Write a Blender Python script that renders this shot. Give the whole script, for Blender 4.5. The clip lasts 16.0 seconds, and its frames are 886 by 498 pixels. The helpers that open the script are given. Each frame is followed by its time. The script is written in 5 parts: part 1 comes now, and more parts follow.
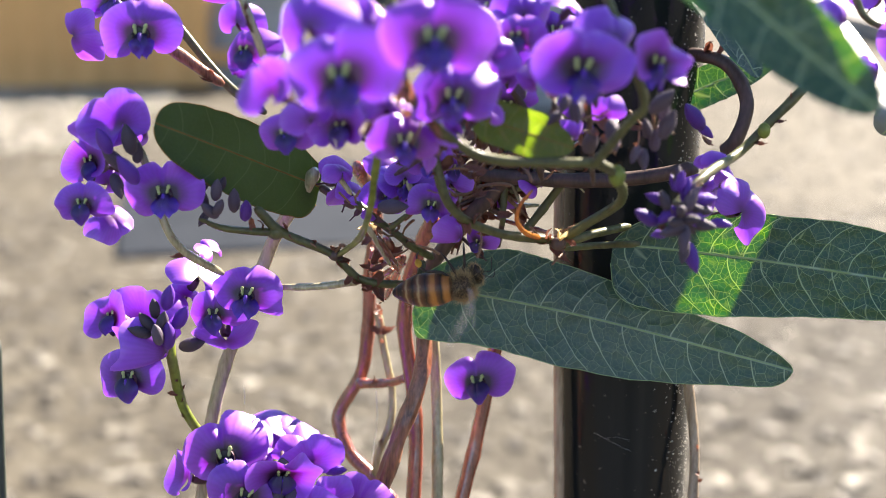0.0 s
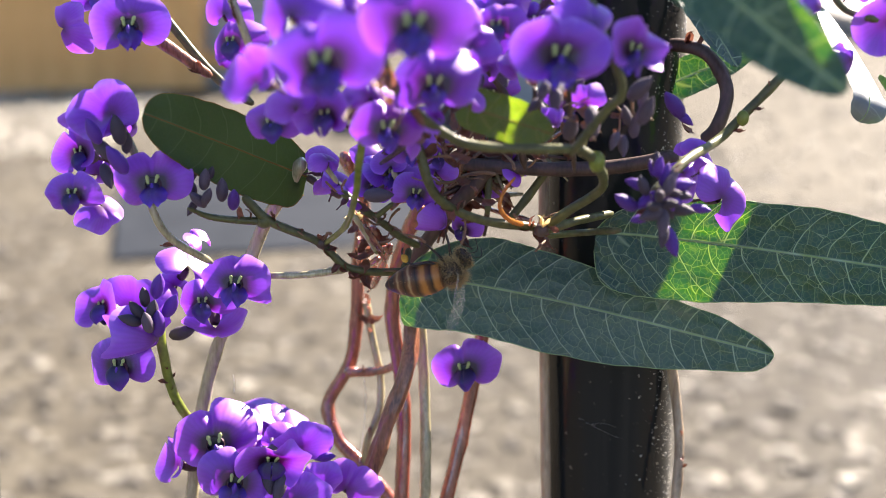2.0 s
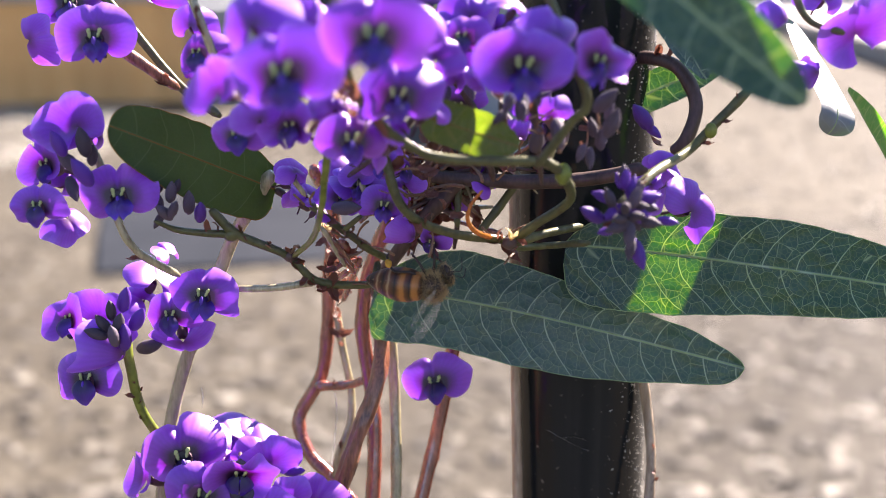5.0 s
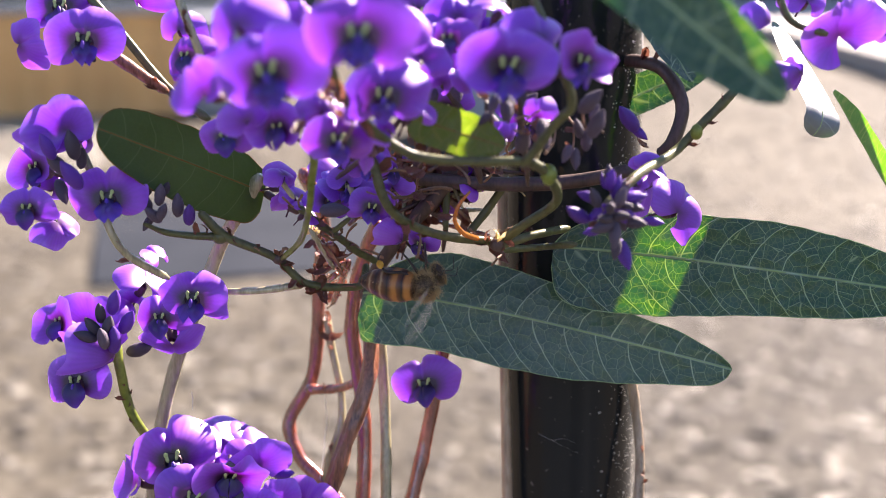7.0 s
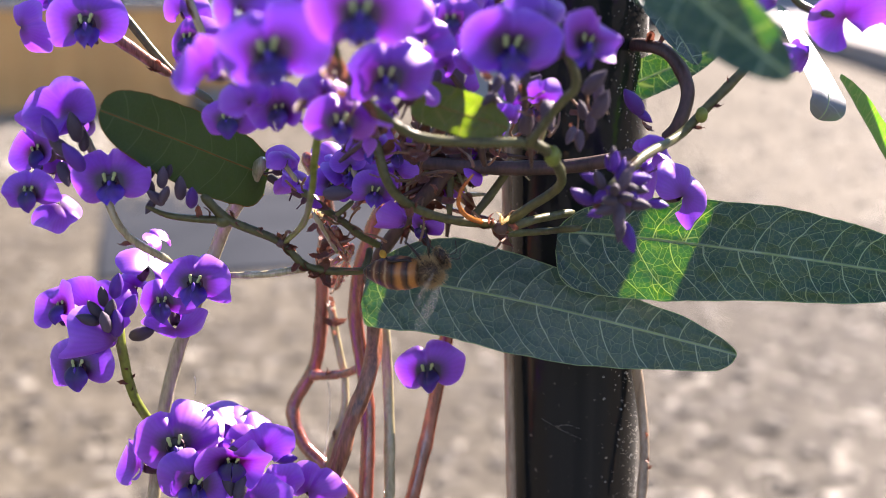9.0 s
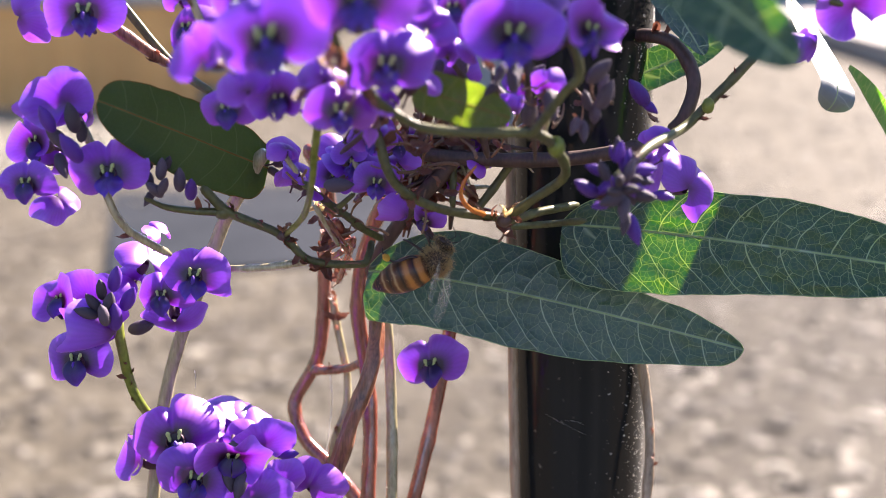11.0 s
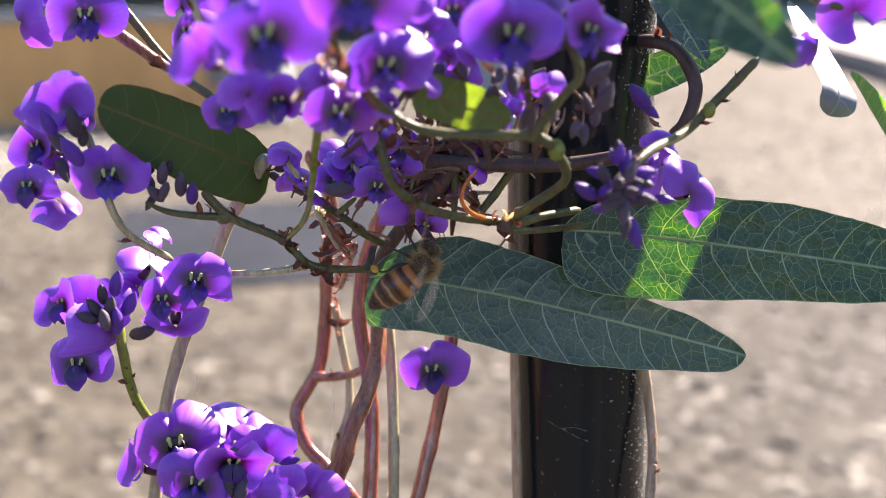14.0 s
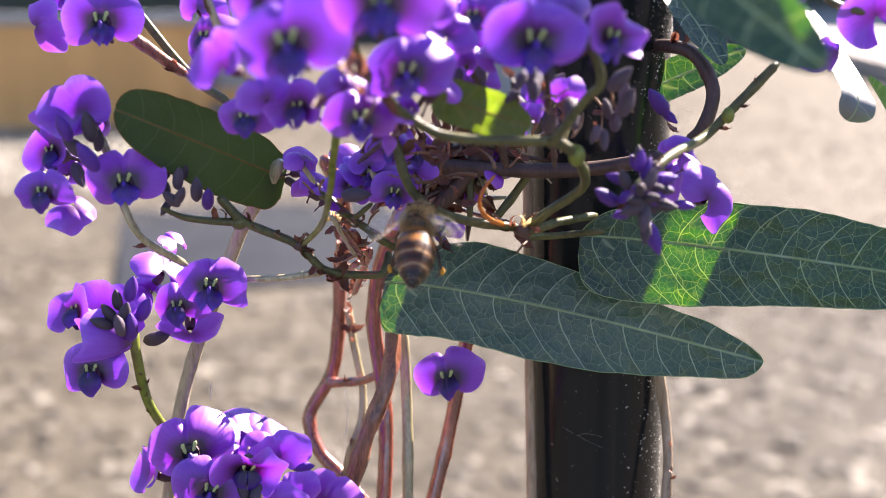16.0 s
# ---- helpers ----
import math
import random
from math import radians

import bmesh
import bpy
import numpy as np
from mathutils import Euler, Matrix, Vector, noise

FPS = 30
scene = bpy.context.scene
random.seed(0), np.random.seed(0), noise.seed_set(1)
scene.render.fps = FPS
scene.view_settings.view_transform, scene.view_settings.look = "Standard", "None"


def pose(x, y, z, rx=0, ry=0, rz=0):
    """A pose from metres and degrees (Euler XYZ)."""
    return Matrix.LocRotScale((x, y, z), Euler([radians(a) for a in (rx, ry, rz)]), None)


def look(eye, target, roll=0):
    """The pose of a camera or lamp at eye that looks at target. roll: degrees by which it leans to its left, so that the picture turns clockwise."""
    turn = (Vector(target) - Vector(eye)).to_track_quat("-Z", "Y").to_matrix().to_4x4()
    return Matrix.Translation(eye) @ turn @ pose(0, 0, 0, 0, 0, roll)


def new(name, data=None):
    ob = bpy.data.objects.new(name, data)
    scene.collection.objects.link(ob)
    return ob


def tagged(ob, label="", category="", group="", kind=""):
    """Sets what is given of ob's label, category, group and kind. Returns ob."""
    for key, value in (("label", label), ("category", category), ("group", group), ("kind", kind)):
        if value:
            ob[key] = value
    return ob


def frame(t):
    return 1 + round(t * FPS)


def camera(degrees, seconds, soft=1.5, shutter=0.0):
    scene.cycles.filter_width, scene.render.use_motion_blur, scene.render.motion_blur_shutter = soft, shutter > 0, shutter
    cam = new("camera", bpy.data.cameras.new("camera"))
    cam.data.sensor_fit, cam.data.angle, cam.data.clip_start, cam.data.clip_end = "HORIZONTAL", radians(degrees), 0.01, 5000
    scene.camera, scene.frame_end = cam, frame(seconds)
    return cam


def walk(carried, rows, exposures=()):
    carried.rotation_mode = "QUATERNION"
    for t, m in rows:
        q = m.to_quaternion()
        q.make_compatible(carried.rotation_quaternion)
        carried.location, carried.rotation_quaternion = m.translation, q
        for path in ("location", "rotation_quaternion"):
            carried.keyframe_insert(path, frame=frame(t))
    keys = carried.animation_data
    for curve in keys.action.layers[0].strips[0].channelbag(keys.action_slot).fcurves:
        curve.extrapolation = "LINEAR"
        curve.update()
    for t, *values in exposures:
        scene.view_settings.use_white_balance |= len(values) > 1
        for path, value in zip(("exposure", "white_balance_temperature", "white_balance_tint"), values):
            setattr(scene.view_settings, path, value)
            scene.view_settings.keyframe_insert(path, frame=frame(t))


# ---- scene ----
# ---- camera ----
cam = camera(36, 16.0, soft=0.95)
cam.data.dof.use_dof = True
cam.data.dof.focus_distance = 0.229
cam.data.dof.aperture_fstop = 18.0
walk(cam, [
    (0, pose(0.00000, -0.23412, 0.90837, 76.000, -0.000, 0.000)),
    (0.5, pose(0.00052, -0.23590, 0.90862, 76.118, 0.117, -0.124)),
    (1, pose(0.00203, -0.23771, 0.90828, 76.126, 0.212, -0.306)),
    (1.5, pose(0.00285, -0.23754, 0.90692, 76.003, 0.227, -0.165)),
    (2, pose(0.00182, -0.23811, 0.90696, 76.075, 0.271, -0.224)),
    (2.5, pose(0.00314, -0.23774, 0.90678, 76.042, 0.232, -0.317)),
    (3, pose(0.00404, -0.23790, 0.90808, 76.103, 0.244, -0.464)),
    (5.5, pose(0.00489, -0.23718, 0.90640, 76.803, 0.185, -0.956)),
    (6, pose(0.00727, -0.23829, 0.90638, 76.971, 0.222, -1.080)),
    (6.5, pose(0.00787, -0.23921, 0.90593, 77.125, 0.225, -1.123)),
    (7, pose(0.00588, -0.23878, 0.90523, 77.151, 0.306, -1.040)),
    (7.5, pose(0.00573, -0.23820, 0.90473, 77.106, 0.304, -1.008)),
    (8, pose(0.00480, -0.23802, 0.90432, 77.182, 0.293, -0.880)),
    (8.5, pose(0.00666, -0.23886, 0.90456, 77.110, 0.273, -0.774)),
    (9, pose(0.00639, -0.23824, 0.90318, 76.946, 0.274, -0.743)),
    (11.5, pose(0.00728, -0.23535, 0.90178, 76.835, 0.278, -0.302)),
    (12, pose(0.00676, -0.23605, 0.90178, 76.899, 0.267, -0.198)),
    (12.5, pose(0.00684, -0.23672, 0.90067, 77.357, 0.328, -0.219)),
    (13, pose(0.00652, -0.23579, 0.89932, 77.373, 0.318, -0.142)),
    (13.5, pose(0.00677, -0.23531, 0.89879, 77.469, 0.376, -0.148)),
    (14, pose(0.00829, -0.23574, 0.89991, 77.524, 0.335, -0.099)),
    (14.5, pose(0.00859, -0.23547, 0.89932, 77.682, 0.376, -0.178)),
    (15, pose(0.00775, -0.23419, 0.89866, 77.781, 0.366, -0.110)),
    (15.5, pose(0.00655, -0.23410, 0.89811, 77.706, 0.297, -0.093)),
    (16, pose(0.00564, -0.23442, 0.90013, 77.637, 0.295, -0.080)),
], exposures=[(0, 2.51, 6900, 13), (3, 2.49, 6850, 18), (6, 2.46, 6800, 23), (9, 2.44, 6800, 23), (12.5, 2.42, 6800, 22), (15, 2.42, 6800, 22), (16, 2.51, 6800, 22)])

# ---- world, sun ----
SUN_AZ, SUN_EL = 42, 38          # degrees right of straight ahead, above the horizon
world = bpy.data.worlds.new("sky")
scene.world = world
world.use_nodes = True
wn = world.node_tree.nodes
sky = wn.new("ShaderNodeTexSky")
sky.sky_type, sky.sun_disc = "NISHITA", False
sky.dust_density, sky.ozone_density = 0.1, 2.0
sky.sun_elevation, sky.sun_rotation = radians(SUN_EL), radians(SUN_AZ)
world.node_tree.links.new(sky.outputs[0], wn["Background"].inputs[0])
wn["Background"].inputs[1].default_value = 0.052
sun = new("sun", bpy.data.lights.new("sun", "SUN"))
sun.data.energy, sun.data.angle, sun.data.color = 5.0, radians(0.5), (1.0, 0.93, 0.82)
sun_way = Vector((math.sin(radians(SUN_AZ)) * math.cos(radians(SUN_EL)), math.cos(radians(SUN_AZ)) * math.cos(radians(SUN_EL)), math.sin(radians(SUN_EL))))
sun.matrix_world = look(sun_way * 20, (0, 0, 0))


# ---- helpers of this scene ----
def P(x, y, z):
    """Millimetres from the middle of the plant, as a place in the world."""
    return Vector((x / 1000, y / 1000, 0.85 + z / 1000))


WORLD = {}


def thing(name, loc, label, category, group="", kind=""):
    ob = new(name)
    ob.empty_display_size = 0.005
    ob.location = loc
    WORLD[ob.name] = Matrix.Translation(loc)
    return tagged(ob, label, category, group, kind)


def part(name, mesh, material, parent, label="", m=Matrix()):
    """One mesh object under a thing or a part; m places the mesh in the world."""
    ob = new(name, mesh)
    if material is not None and not mesh.materials:
        mesh.materials.append(material)
    ob.parent = parent
    ob.matrix_basis = WORLD[parent.name].inverted() @ m
    WORLD[ob.name] = m.copy()
    return tagged(ob, label)


def mesh_of(name, verts, faces, uvs=None, smooth=True):
    me = bpy.data.meshes.new(name)
    me.from_pydata([tuple(v) for v in verts], [], faces)
    if uvs is not None:
        lay = me.uv_layers.new(name="UVMap")
        idx = np.empty(len(me.loops), dtype=np.int32)
        me.loops.foreach_get("vertex_index", idx)
        lay.data.foreach_set("uv", np.asarray(uvs, dtype=np.float32)[idx].ravel())
    if smooth:
        me.polygons.foreach_set("use_smooth", [True] * len(me.polygons))
    me.update()
    return me


def grid_faces(nu, nv, wrap=False):
    out = []
    for i in range(nu - 1):
        for j in range(nv if wrap else nv - 1):
            k = (j + 1) % nv
            out.append((i * nv + j, i * nv + k, (i + 1) * nv + k, (i + 1) * nv + j))
    return out


def spline(points, steps=8):
    """A smooth line through the points."""
    pts = [Vector(p) for p in points]
    if len(pts) == 2:
        return [pts[0].lerp(pts[1], i / steps) for i in range(steps + 1)]
    ext = [pts[0] * 2 - pts[1]] + pts + [pts[-1] * 2 - pts[-2]]
    out = []
    for i in range(1, len(ext) - 2):
        a, b, c, d = ext[i - 1:i + 3]
        for s in range(steps):
            t = s / steps
            out.append(0.5 * (2 * b + (c - a) * t + (2 * a - 5 * b + 4 * c - d) * t * t + (3 * b - a - 3 * c + d) * t ** 3))
    return out + [pts[-1]]


def tube(name, points, r0, r1=None, sides=10, steps=8, rough=0.06, seed=0, ridges=0.0, knots=0.0):
    """A round stem along a line, radii in metres, a little uneven, with closed ends."""
    line = spline(points, steps)
    r1 = r0 if r1 is None else r1
    verts, uvs, n = [], [], len(line)
    side = None
    run = 0.0
    for i, p in enumerate(line):
        way = (line[min(i + 1, n - 1)] - line[max(i - 1, 0)]).normalized()
        if side is None:
            side = way.orthogonal().normalized()
        side = (side - way * side.dot(way)).normalized()
        up = way.cross(side)
        if i:
            run += (p - line[i - 1]).length
        r = r0 + (r1 - r0) * i / (n - 1)
        r *= 1 + knots * max(0.0, math.sin(run * 330 + seed)) ** 12
        if i in (0, n - 1):
            r *= 0.55
        for k in range(sides):
            a = 2 * math.pi * k / sides
            q = 1 + rough * noise.noise(Vector((math.cos(a) * 1.5, math.sin(a) * 1.5 + seed, run * 260))) + ridges * math.cos(a * 5 + run * 60)
            verts.append(p + (side * math.cos(a) + up * math.sin(a)) * r * q)
            uvs.append((k / sides, run * 100))
    faces = grid_faces(n, sides, True)
    faces.append(tuple(reversed(range(sides))))
    faces.append(tuple(range((n - 1) * sides, n * sides)))
    return mesh_of(name, verts, faces, uvs)


def blob(name, rx, ry, rz, seg=14, rings=9, shape=None):
    """A closed egg-like form about its middle."""
    verts, uvs = [], []
    for i in range(rings + 1):
        a = math.pi * i / rings
        for k in range(seg):
            b = 2 * math.pi * k / seg
            v = Vector((math.cos(a), math.sin(a) * math.cos(b), math.sin(a) * math.sin(b)))
            s = shape(v.x, b) if shape else 1.0
            verts.append((v.x * rx, v.y * ry * s, v.z * rz * s))
            uvs.append((i / rings, k / seg))
    return mesh_of(name, verts, grid_faces(rings + 1, seg, True), uvs)


def aim(forward, up):
    """A turn whose X points forward and Z nearly up."""
    x = Vector(forward).normalized()
    z = Vector(up)
    z = (z - x * z.dot(x)).normalized()
    return Matrix((x, z.cross(x), z)).transposed().to_4x4()


# ---- materials ----
def node_mat(name):
    m = bpy.data.materials.new(name)
    m.use_nodes = True
    return m, m.node_tree.nodes, m.node_tree.links, m.node_tree.nodes["Principled BSDF"]


def ramp(nodes, stops):
    r = nodes.new("ShaderNodeValToRGB")
    e = r.color_ramp.elements
    while len(e) < len(stops):
        e.new(0.5)
    for el, (pos, col) in zip(e, stops):
        el.position, el.color = pos, (*col, 1)
    return r


def plain(name, dark, light, scale=900, rough=0.5, bump=0.3, metal=0.0, spec=0.5, stretch=(1, 1, 1), fine=5.0, coat=0.0, jitter=0.0, clear=0.0):
    """A surface of two tones with grain at two scales and fine relief."""
    m, n, l, b = node_mat(name)
    co = n.new("ShaderNodeTexCoord")
    mp = n.new("ShaderNodeMapping")
    mp.inputs["Scale"].default_value = stretch
    l.new(co.outputs["Object"], mp.inputs[0])
    big, small = n.new("ShaderNodeTexNoise"), n.new("ShaderNodeTexNoise")
    big.inputs["Scale"].default_value, small.inputs["Scale"].default_value = scale * 0.3, scale * fine * 0.3
    big.inputs["Detail"].default_value, small.inputs["Detail"].default_value = 3, 4
    for t in (big, small):
        l.new(mp.outputs[0], t.inputs["Vector"])
    add = n.new("ShaderNodeMath")
    add.operation = "MULTIPLY_ADD"
    add.inputs[1].default_value = 0.45
    l.new(small.outputs[0], add.inputs[0])
    half = n.new("ShaderNodeMath")
    half.operation = "MULTIPLY"
    half.inputs[1].default_value = 0.55
    l.new(big.outputs[0], half.inputs[0])
    l.new(half.outputs[0], add.inputs[2])
    cr = ramp(n, [(0.33, dark), (0.67, light)])
    l.new(add.outputs[0], cr.inputs[0])
    colour = cr.outputs[0]
    if jitter:
        info, hsv = n.new("ShaderNodeObjectInfo"), n.new("ShaderNodeHueSaturation")
        mr = n.new("ShaderNodeMapRange")
        mr.inputs["To Min"].default_value, mr.inputs["To Max"].default_value = 1 - jitter, 1 + jitter
        l.new(info.outputs["Random"], mr.inputs[0])
        l.new(mr.outputs[0], hsv.inputs["Value"])
        l.new(colour, hsv.inputs["Color"])
        colour = hsv.outputs[0]
    l.new(colour, b.inputs["Base Color"])
    b.inputs["Roughness"].default_value, b.inputs["Metallic"].default_value = rough, metal
    b.inputs["Specular IOR Level"].default_value = spec
    b.inputs["Coat Weight"].default_value = coat
    if bump:
        bp = n.new("ShaderNodeBump")
        bp.inputs["Strength"].default_value, bp.inputs["Distance"].default_value = bump, 0.0003
        l.new(add.outputs[0], bp.inputs["Height"])
        l.new(bp.outputs[0], b.inputs["Normal"])
    if clear:
        tr, mx = n.new("ShaderNodeBsdfTranslucent"), n.new("ShaderNodeMixShader")
        l.new(colour, tr.inputs[0])
        mx.inputs[0].default_value = clear
        l.new(b.outputs[0], mx.inputs[1])
        l.new(tr.outputs[0], mx.inputs[2])
        l.new(mx.outputs[0], n["Material Output"].inputs[0])
    return m


def petal_mat(name, stops, clear=0.45, rough=0.45, coat=0.55):
    """Petal tissue: colour from the throat to the rim, faint veins, light shining through."""
    m, n, l, b = node_mat(name)
    uv = n.new("ShaderNodeUVMap")
    sep = n.new("ShaderNodeSeparateXYZ")
    l.new(uv.outputs[0], sep.inputs[0])
    co = n.new("ShaderNodeTexCoord")
    nz = n.new("ShaderNodeTexNoise")
    nz.inputs["Scale"].default_value, nz.inputs["Detail"].default_value = 4, 4
    l.new(co.outputs["Object"], nz.inputs["Vector"])
    ma = n.new("ShaderNodeMath")
    ma.operation = "MULTIPLY_ADD"
    ma.inputs[1].default_value = 0.22
    l.new(nz.outputs[0], ma.inputs[0])
    sub = n.new("ShaderNodeMath")
    sub.operation = "SUBTRACT"
    sub.inputs[1].default_value = 0.11
    l.new(sep.outputs[0], sub.inputs[0])
    l.new(sub.outputs[0], ma.inputs[2])
    cr = ramp(n, stops)
    l.new(ma.outputs[0], cr.inputs[0])
    info, hsv, mr = n.new("ShaderNodeObjectInfo"), n.new("ShaderNodeHueSaturation"), n.new("ShaderNodeMapRange")
    mr.inputs["To Min"].default_value, mr.inputs["To Max"].default_value = 0.488, 0.512
    l.new(info.outputs["Random"], mr.inputs[0])
    l.new(mr.outputs[0], hsv.inputs["Hue"])
    l.new(cr.outputs[0], hsv.inputs["Color"])
    # fine veins that fan out from the throat
    wv = n.new("ShaderNodeTexWave")
    wv.inputs["Scale"].default_value, wv.inputs["Distortion"].default_value = 9, 2.5
    wv.bands_direction = "Y"
    l.new(uv.outputs[0], wv.inputs["Vector"])
    bp = n.new("ShaderNodeBump")
    bp.inputs["Strength"].default_value, bp.inputs["Distance"].default_value = 0.025, 0.02
    l.new(wv.outputs["Fac"], bp.inputs["Height"])
    l.new(bp.outputs[0], b.inputs["Normal"])
    vary = n.new("ShaderNodeMapRange")
    vary.inputs["To Min"].default_value, vary.inputs["To Max"].default_value = 0.955, 1.02
    l.new(wv.outputs["Fac"], vary.inputs[0])
    l.new(vary.outputs[0], hsv.inputs["Value"])
    l.new(hsv.outputs[0], b.inputs["Base Color"])
    b.inputs["Roughness"].default_value = rough
    b.inputs["Specular IOR Level"].default_value = 0.8
    b.inputs["Coat Weight"].default_value, b.inputs["Coat Roughness"].default_value = coat, 0.5
    b.inputs["Sheen Weight"].default_value = 0.04
    b.inputs["Sheen Tint"].default_value = (0.7, 0.55, 1, 1)
    tr, mx = n.new("ShaderNodeBsdfTranslucent"), n.new("ShaderNodeMixShader")
    deep = n.new("ShaderNodeGamma")
    deep.inputs[1].default_value = 1.12
    l.new(hsv.outputs[0], deep.inputs[0])
    cool = n.new("ShaderNodeMixRGB")
    cool.blend_type, cool.inputs[0].default_value = "MULTIPLY", 1.0
    cool.inputs[2].default_value = (0.80, 0.85, 1.0, 1)
    l.new(deep.outputs[0], cool.inputs[1])
    l.new(cool.outputs[0], tr.inputs[0])
    mx.inputs[0].default_value = clear
    l.new(b.outputs[0], mx.inputs[1])
    l.new(tr.outputs[0], mx.inputs[2])
    l.new(mx.outputs[0], n["Material Output"].inputs[0])
    return m


def leaf_mat(name, dark, light, vein, clear=0.30, rough=0.42, net=260.0, glow=(0.05, 0.28, 0.006), glow_vein=(0.30, 0.52, 0.05), spec=0.6, quilt=0.75, fine_net=0.42, ribs=0.82):
    """Leaf tissue: midrib, side veins and a net of fine veins, gloss on top, light shining through."""
    m, n, l, b = node_mat(name)
    uv = n.new("ShaderNodeUVMap")          # u along the leaf, v across, in tenths of a metre
    sep = n.new("ShaderNodeSeparateXYZ")
    l.new(uv.outputs[0], sep.inputs[0])

    def op(kind, a, bb=None, c=None):
        q = n.new("ShaderNodeMath")
        q.operation = kind
        for i, val in enumerate((a, bb, c)):
            if val is None:
                continue
            if isinstance(val, (int, float)):
                q.inputs[i].default_value = val
            else:
                l.new(val, q.inputs[i])
        return q.outputs[0]

    nz = n.new("ShaderNodeTexNoise")
    nz.inputs["Scale"].default_value, nz.inputs["Detail"].default_value = 14, 2
    l.new(uv.outputs[0], nz.inputs["Vector"])
    av = op("ABSOLUTE", sep.outputs[1])
    flip = op("MULTIPLY", op("GREATER_THAN", sep.outputs[1], 0.0), 0.45)
    bend = op("MULTIPLY_ADD", op("POWER", op("MULTIPLY", av, 11.0), 1.7), 1.25, flip)
    phase = op("SUBTRACT", op("MULTIPLY", sep.outputs[0], 17.5), bend)
    phase = op("MULTIPLY_ADD", nz.outputs[0], 0.3, phase)
    saw = op("ABSOLUTE", op("SUBTRACT", op("FRACT", phase), 0.5))
    side = op("SUBTRACT", 1.0, op("SMOOTH_MIN", op("MULTIPLY", saw, 34.0), 1.0, 0.1))
    warp = n.new("ShaderNodeMixRGB")
    warp.blend_type = "ADD"
    warp.inputs[0].default_value = 0.012
    l.new(uv.outputs[0], warp.inputs[1])
    l.new(nz.outputs[1], warp.inputs[2])

    def cells(scale, sharp):
        vor = n.new("ShaderNodeTexVoronoi")
        vor.feature = "DISTANCE_TO_EDGE"
        vor.inputs["Scale"].default_value = scale
        l.new(warp.outputs[0], vor.inputs["Vector"])
        return vor.outputs[0], op("SUBTRACT", 1.0, op("SMOOTH_MIN", op("MULTIPLY", vor.outputs[0], sharp), 1.0, 0.1))

    wide, mesh1 = cells(net * 0.16, 40.0)
    fine, mesh2 = cells(net * 0.42, 12.0)
    mid = op("SUBTRACT", 1.0, op("MINIMUM", op("MULTIPLY", av, 330.0), 1.0))
    web = op("MAXIMUM", op("MULTIPLY", side, ribs), op("MAXIMUM", op("MULTIPLY", mesh1, fine_net), op("MULTIPLY", mesh2, 0.05)))
    web = op("MAXIMUM", web, op("MULTIPLY", mid, 0.95))
    tone = ramp(n, [(0.3, dark), (0.7, light)])
    nz2 = n.new("ShaderNodeTexNoise")
    nz2.inputs["Scale"].default_value, nz2.inputs["Detail"].default_value = 9, 5
    l.new(uv.outputs[0], nz2.inputs["Vector"])
    l.new(nz2.outputs[0], tone.inputs[0])
    mix = n.new("ShaderNodeMixRGB")
    l.new(web, mix.inputs[0])
    l.new(tone.outputs[0], mix.inputs[1])
    mix.inputs[2].default_value = (*vein, 1)
    l.new(mix.outputs[0], b.inputs["Base Color"])
    b.inputs["Roughness"].default_value = rough
    b.inputs["Specular IOR Level"].default_value = spec
    # the tissue swells between the sunken veins
    swell = op("POWER", op("MINIMUM", op("MULTIPLY", saw, 2.6), 1.0), 0.6)
    swell = op("MULTIPLY_ADD", op("POWER", op("MINIMUM", op("MULTIPLY", wide, 3.5), 1.0), 0.6), 0.45, swell)
    swell = op("MULTIPLY_ADD", op("MINIMUM", op("MULTIPLY", fine, 4.0), 1.0), 0.05, swell)
    bp = n.new("ShaderNodeBump")
    bp.inputs["Strength"].default_value, bp.inputs["Distance"].default_value = quilt, 0.0008
    l.new(swell, bp.inputs["Height"])
    l.new(bp.outputs[0], b.inputs["Normal"])
    tr, mx = n.new("ShaderNodeBsdfTranslucent"), n.new("ShaderNodeMixShader")
    tint = n.new("ShaderNodeMixRGB")
    l.new(op("MAXIMUM", op("MAXIMUM", side, op("MULTIPLY", mesh1, 0.85)), op("MAXIMUM", op("MULTIPLY", mesh2, 0.4), mid)), tint.inputs[0])
    tint.inputs[1].default_value, tint.inputs[2].default_value = (*glow, 1), (*glow_vein, 1)
    l.new(tint.outputs[0], tr.inputs[0])
    mx.inputs[0].default_value = clear
    l.new(b.outputs[0], mx.inputs[1])
    l.new(tr.outputs[0], mx.inputs[2])
    l.new(mx.outputs[0], n["Material Output"].inputs[0])
    return m


BANNER = petal_mat("violet_petal", [(0.0, (0.010, 0.002, 0.010)), (0.29, (0.042, 0.002, 0.040)), (0.43, (0.160, 0.007, 0.26)), (0.60, (0.270, 0.034, 0.56)), (0.86, (0.365, 0.082, 0.74)), (1.0, (0.47, 0.18, 0.85))], 0.33, 0.44)
WING = petal_mat("deep_violet_petal", [(0.0, (0.010, 0.002, 0.020)), (0.35, (0.030, 0.003, 0.12)), (0.7, (0.085, 0.012, 0.40)), (1.0, (0.17, 0.035, 0.62))], 0.24, 0.5, 0.06)
SPOT = plain("yellow_green_spot", (0.34, 0.38, 0.12), (0.56, 0.6, 0.28), 2500, 0.6, 0.1)
